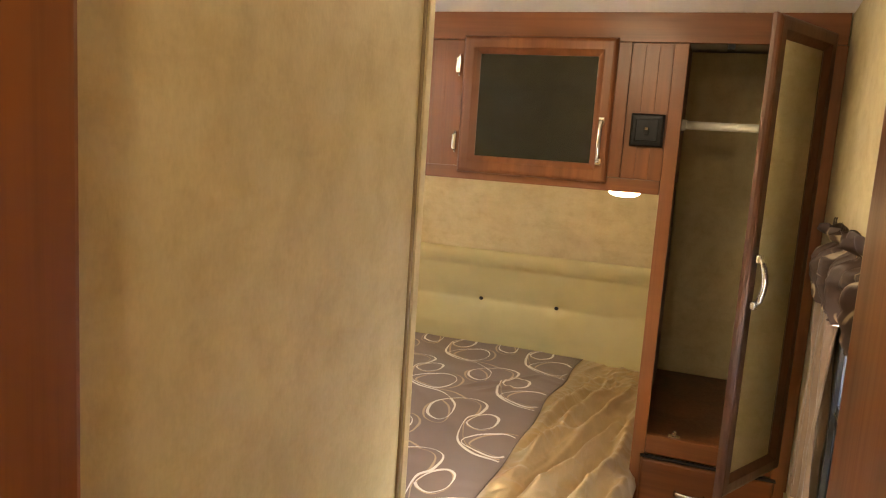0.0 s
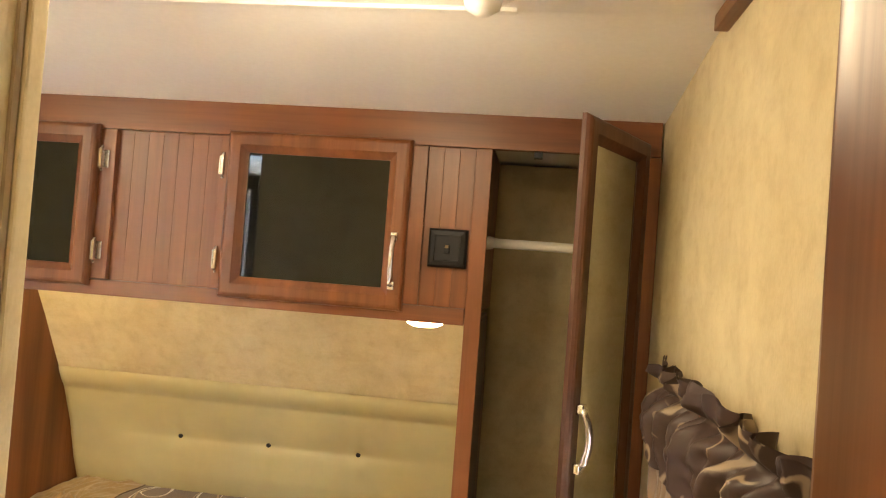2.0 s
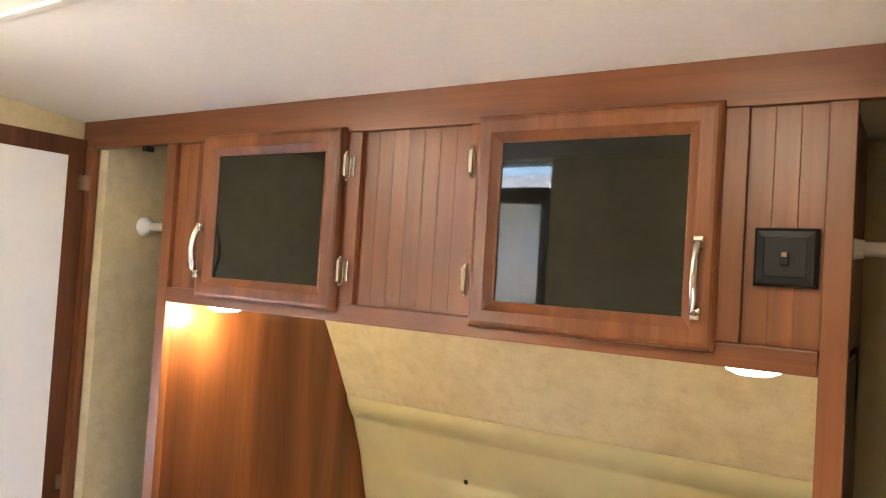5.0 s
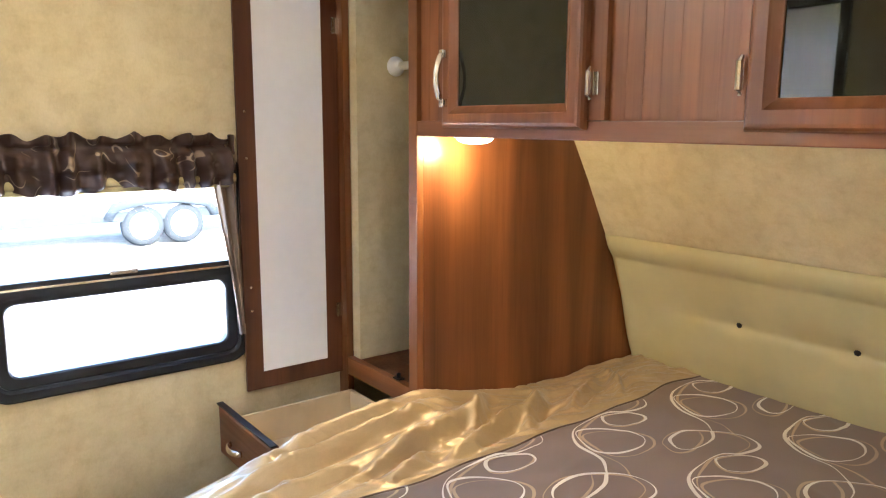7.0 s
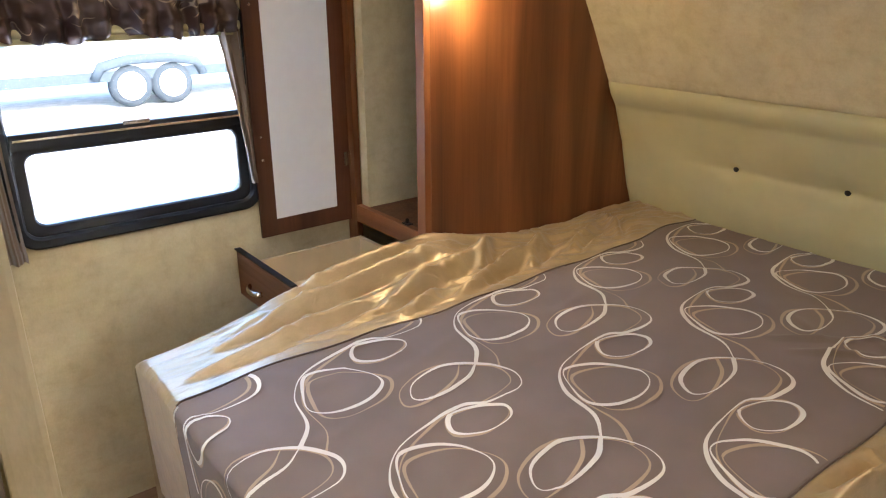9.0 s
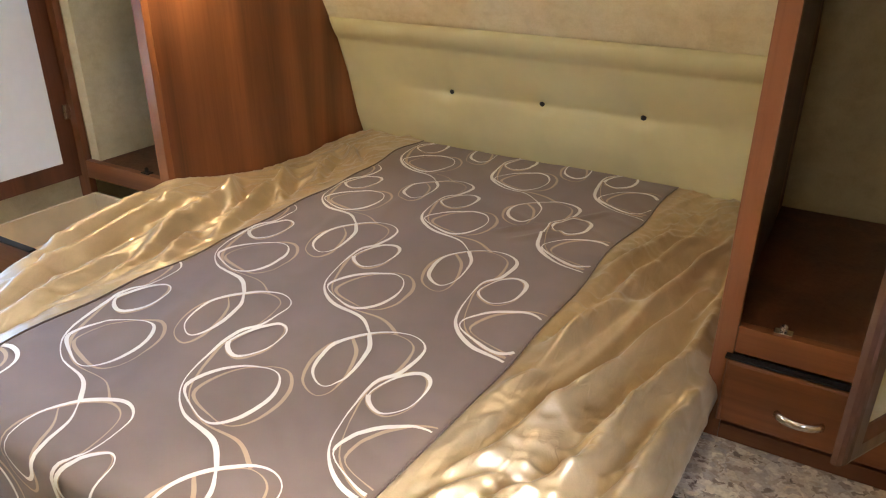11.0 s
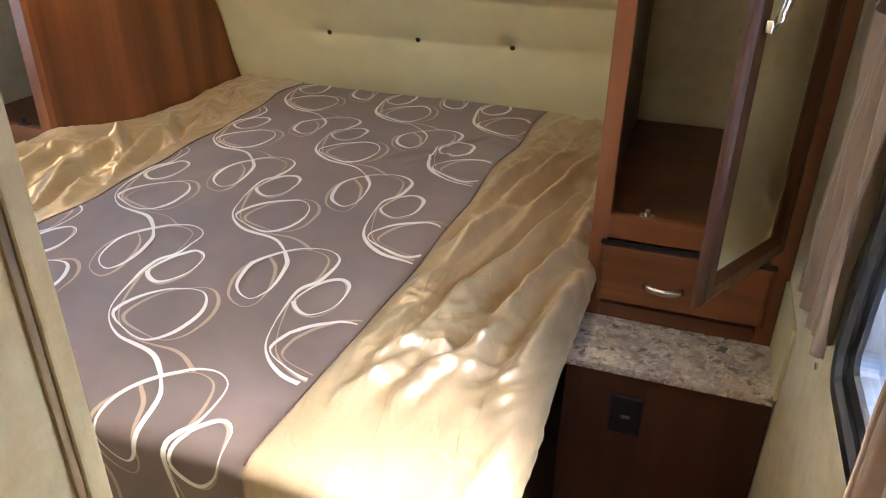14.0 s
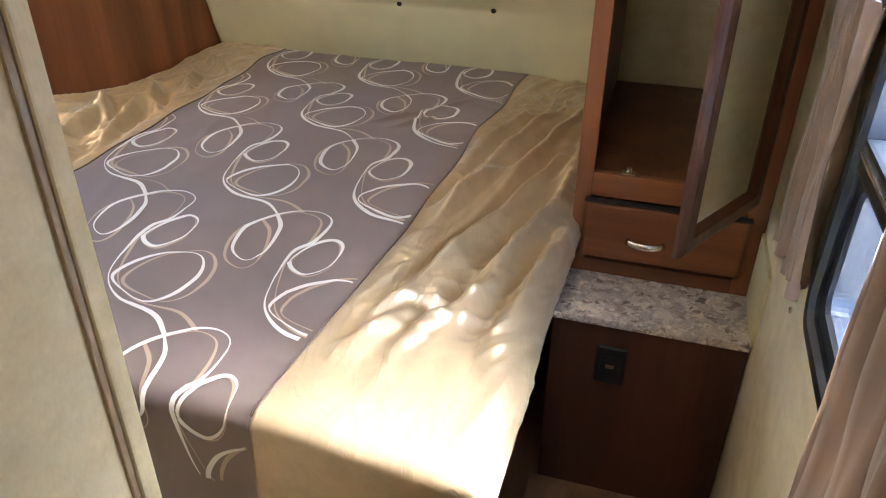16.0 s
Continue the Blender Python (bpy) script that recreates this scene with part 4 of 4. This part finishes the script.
def spread_part(name, u0, u1, v0, v1, step, mat, label):
    wide = (SPLIT_R if u1 is None else u1) - (SPLIT_L if u0 is None else u0) if (u0 is None) == (u1 is None) else 0.74
    nu, nv = max(2, round(wide / step)), max(2, round((v1 - v0) / step))
    slit = mat is SATIN
    bm = bmesh.new()
    grid, us = [], []
    for j in range(nv + 1):
        v = v0 + (v1 - v0) * j / nv
        a, b = u0, u1
        if u0 is None and u1 is None:
            a, b = seam(v, -1) - 0.001, seam(v, 1) + 0.001
        elif u0 is None:
            a = seam(v, 1)
        elif u1 is None:
            b = seam(v, -1)
        us.append([a + (b - a) * i / nu for i in range(nu + 1)])
        grid.append([bm.verts.new(spread_at(a + (b - a) * i / nu, v)) for i in range(nu + 1)])
    low = [[bm.verts.new(g.co - Vector((0, 0, 0.006))) for g in row] for row in (grid[0], grid[-1])]
    lows = [[bm.verts.new(row[i].co - Vector((0, 0, 0.006))) for row in grid] for i in (0, -1)]
    for j in range(nv):
        for i in range(nu):
            if not (slit and min(abs(us[j][i]), abs(us[j][i + 1])) > HALF_R - 0.006 and v0 + (v1 - v0) * j / nv < FOOT - 0.012):
                bm.faces.new((grid[j][i], grid[j][i + 1], grid[j + 1][i + 1], grid[j + 1][i]))
    for row, l in zip((grid[0], grid[-1]), low):
        for i in range(nu):
            bm.faces.new((row[i], row[i + 1], l[i + 1], l[i]))
    for i, l in zip((0, -1), lows):
        for j in range(nv):
            bm.faces.new((grid[j][i], grid[j + 1][i], l[j + 1], l[j]))
    return part(name, bm, mat, spread, label, True)


spread_part("middle_panel", None, None, -1.22, HEAD, 0.008, TAUPE, "taupe printed middle panel")
spread_part("satin_border", -1.16, None, -1.20, HEAD, 0.0058, SATIN, "shiny gold satin border")
spread_part("satin_border", None, 1.15, -1.20, HEAD, 0.0058, SATIN, "shiny gold satin border")

PIPING = cloth_mat("brown_piping", (0.14, 0.095, 0.07), 0.6)
for s in (-1, 1):
    pts = []
    for k in range(150):
        v = -0.83 + (HEAD - 0.01 + 0.83) * k / 149
        pts.append(spread_at(seam(v, s), v) + Vector((0, 0, 0.0015)))
    part("seam_piping", tube(pts, 0.0026, 6), PIPING, spread, "thin brown seam piping", True)

# printed swirls: one vine motif, repeated over the middle panel
STEM = ((-0.001, 0.003), (0.032, -0.048), (0.043, -0.137), (0.018, -0.174), (-0.029, -0.141), (-0.040, -0.061), (-0.001, 0.003), (0.070, 0.042), (0.125, 0.015),
        (0.127, -0.070), (0.100, -0.118), (0.105, -0.200), (0.129, -0.292), (0.195, -0.350), (0.290, -0.372), (0.346, -0.417))
SMALL = ((0.109, -0.153), (0.155, -0.184), (0.194, -0.144), (0.193, -0.078), (0.163, -0.058), (0.127, -0.090), (0.109, -0.153))
BIG = ((0.140, -0.294), (0.204, -0.335), (0.258, -0.346), (0.295, -0.306), (0.302, -0.236), (0.273, -0.188), (0.225, -0.187), (0.165, -0.227), (0.140, -0.294))


def spline(points, n=7):
    p = [Vector(a) for a in points]
    if (p[0] - p[-1]).length < 1e-6:
        p = [p[-2]] + p + [p[1]]
    else:
        p = [p[0] * 2 - p[1]] + p + [p[-1] * 2 - p[-2]]
    out = []
    for i in range(1, len(p) - 2):
        for k in range(n):
            t = k / n
            out.append(0.5 * ((2 * p[i]) + (p[i + 1] - p[i - 1]) * t + (2 * p[i - 1] - 5 * p[i] + 4 * p[i + 1] - p[i + 2]) * t * t
                              + (3 * p[i] - p[i - 1] - 3 * p[i + 1] + p[i + 2]) * t ** 3))
    return out + [p[-2]]


def ribbon(bm, pts, width, lift, slot, phase):
    """A flat printed stroke that lies on the spread and swells and thins."""
    prev = None
    for i, p in enumerate(pts):
        d = (pts[min(i + 1, len(pts) - 1)] - pts[max(i - 1, 0)])
        if d.length < 1e-6:
            continue
        n = Vector((-d.y, d.x)).normalized() * width * (0.62 + 0.38 * math.sin(i * 0.21 + phase))
        ok = seam(p.y, -1) + 0.006 < p.x < seam(p.y, 1) - 0.006 and -1.0 < p.y < HEAD - 0.03
        if not ok:
            prev = None
            continue
        pair = []
        for q in (p + n, p - n):
            c = spread_at(q.x, q.y)
            pair.append(bm.verts.new(c + (Vector((0, 0, lift)) if q.y > FOOT + 0.03 else Vector((0, -lift, lift * 0.3)))))
        if prev:
            f = bm.faces.new((prev[0], prev[1], pair[1], pair[0]))
            f.material_index = slot
        prev = pair


rnd = random.Random(4)
for i in range(-4, 4):
    for j in range(-3, 4):
        ox, oy = 0.147 + 0.346 * i, -0.290 + 0.42 * j
        bm = bmesh.new()
        for line, ph in ((STEM, 0.5), (SMALL, 2.0), (BIG, 4.0)):
            pts = spline(line)
            ribbon(bm, [Vector((ox + p.x, oy + p.y)) for p in pts], 0.0050, 0.0030, 0, ph + i + j)
            c = Vector((0.10, -0.15))
            ribbon(bm, [Vector((ox + 0.004, oy - 0.012)) + c + (Matrix.Rotation(0.16, 2) @ (p - c)) * 1.02 for p in pts], 0.0041, 0.0022, 1, ph + 1.7 * i)
        if len(bm.faces) > 20:
            part("swirl_print", bm, (SWIRL_WHITE, SWIRL_TAN), spread, "cream and tan swirl", True)
        else:
            bm.free()

# ---------------------------------------------------------------- ceiling lights
def dome_light(x, y, z, label):
    d = thing("ceiling_light", (x, y, z), label, "lamp", "ceiling lights")
    part("base", lathe([(0.075, z), (0.078, z - 0.010), (0.070, z - 0.018)], (x, y, 0)), WHITE_PLASTIC, d, "white base", True)
    part("dome", lathe([(0.066, z - 0.0185), (0.064, z - 0.030), (0.050, z - 0.044), (0.025, z - 0.052), (0.002, z - 0.054)], (x, y, 0)), DOME, d, "glowing dome", True)
    return d


dome_light(0.60, -0.78, 2.037, "lit white dome light on the bedroom ceiling")
dome_light(-0.60, -0.78, 2.037, "lit white dome light on the bedroom ceiling")
# unseen dome added as a body for the passage fill lamp
dome_light(0.74, -2.30, 2.037, "unseen dome light added on the passage ceiling")
# white cone and rim of the light fixture, built apart and unlit
vent = thing("ceiling_vent", (0.82, -0.65, 2.037), "round white ceiling fitting beside the dome light", "vent")
part("collar", lathe([(0.055, 2.0365), (0.055, 2.026), (0.040, 2.016)], (0.82, -0.65, 0)), WHITE_PLASTIC, vent, "white collar", True)
part("nozzle", lathe([(0.030, 2.0155), (0.026, 1.998), (0.012, 1.988), (0.002, 1.986)], (0.815, -0.65, 0)), WHITE_PLASTIC, vent, "white nozzle", True)

# ---------------------------------------------------------------- outside
GROUND = -0.72
tagged(part("ground", box(-400, 400, -400, 400, GROUND - 0.1, GROUND), CONCRETE), "pale sunlit gravel lot", "ground", kind="structure")
TX = -13.0
tr = thing("travel_trailer", (TX, 2.4, GROUND), "pale parked travel trailer on two wheels", "trailer")
part("body", box(TX - 2.4, TX, -4.0, 7.0, -0.08, 2.6, 0.06), TRAILER_WHITE, tr)
part("skirt", box(TX - 2.35, TX + 0.005, -4.0, 7.0, -0.24, -0.06, 0.01), TRAILER_GREY, tr, "grey lower skirt")
for y0, y1 in ((1.05, 3.05), (3.25, 5.6)):
    part("side_stripe", box(TX, TX + 0.012, y0, y1, 0.30, 0.62, 0.004), simple("pale_stripe", (0.11, 0.14, 0.18), 0.4), tr)
part("side_panel", box(TX, TX + 0.010, -1.5, 0.8, 0.42, 0.55, 0.003), TRAILER_GREY, tr)
bm = tube([(TX - 0.02, 2.0, -0.20), (TX + 0.02, 2.12, 0.02), (TX + 0.03, 2.6, 0.12), (TX + 0.03, 3.3, 0.12), (TX + 0.02, 3.8, 0.02), (TX - 0.02, 3.92, -0.20)], 0.09, 10)
part("fender", bm, TRAILER_GREY, tr, "grey wheel fender", True)
for y in (2.60, 3.33):
    wh = part("wheel", lathe([(0.18, TX - 0.20), (0.36, TX - 0.19), (0.38, TX - 0.10), (0.36, TX + 0.02), (0.25, TX + 0.03)], (0, y, GROUND + 0.38), "x", 28), RUBBER, tr, "dark tyre", True)
    part("rim", lathe([(0.25, TX + 0.028), (0.24, TX + 0.036), (0.10, TX + 0.03), (0.08, TX + 0.05), (0.002, TX + 0.05)], (0, y, GROUND + 0.38), "x", 24), TRAILER_WHITE, wh, "pale rim", True)

# ---------------------------------------------------------------- floor planks in the aisle
floor_ob = bpy.data.objects["floor"]
me = None
for col in range(6):
    for row in range(4):
        x, y = 0.525 + 0.110 * col, -3.25 + 0.95 * row + (0.42 if col % 2 else 0.0) - 0.2
        if me is None:
            first = part("plank", box(-0.054, 0.054, -0.474, 0.474, 0.0005, 0.0045, 0.0012), FLOOR, floor_ob)
            me = first.data
            ob = first
        else:
            ob = new("plank", me)
            ob.parent = floor_ob
        ob.location = (x + 0.055, min(y + 0.475, -0.68), 0)
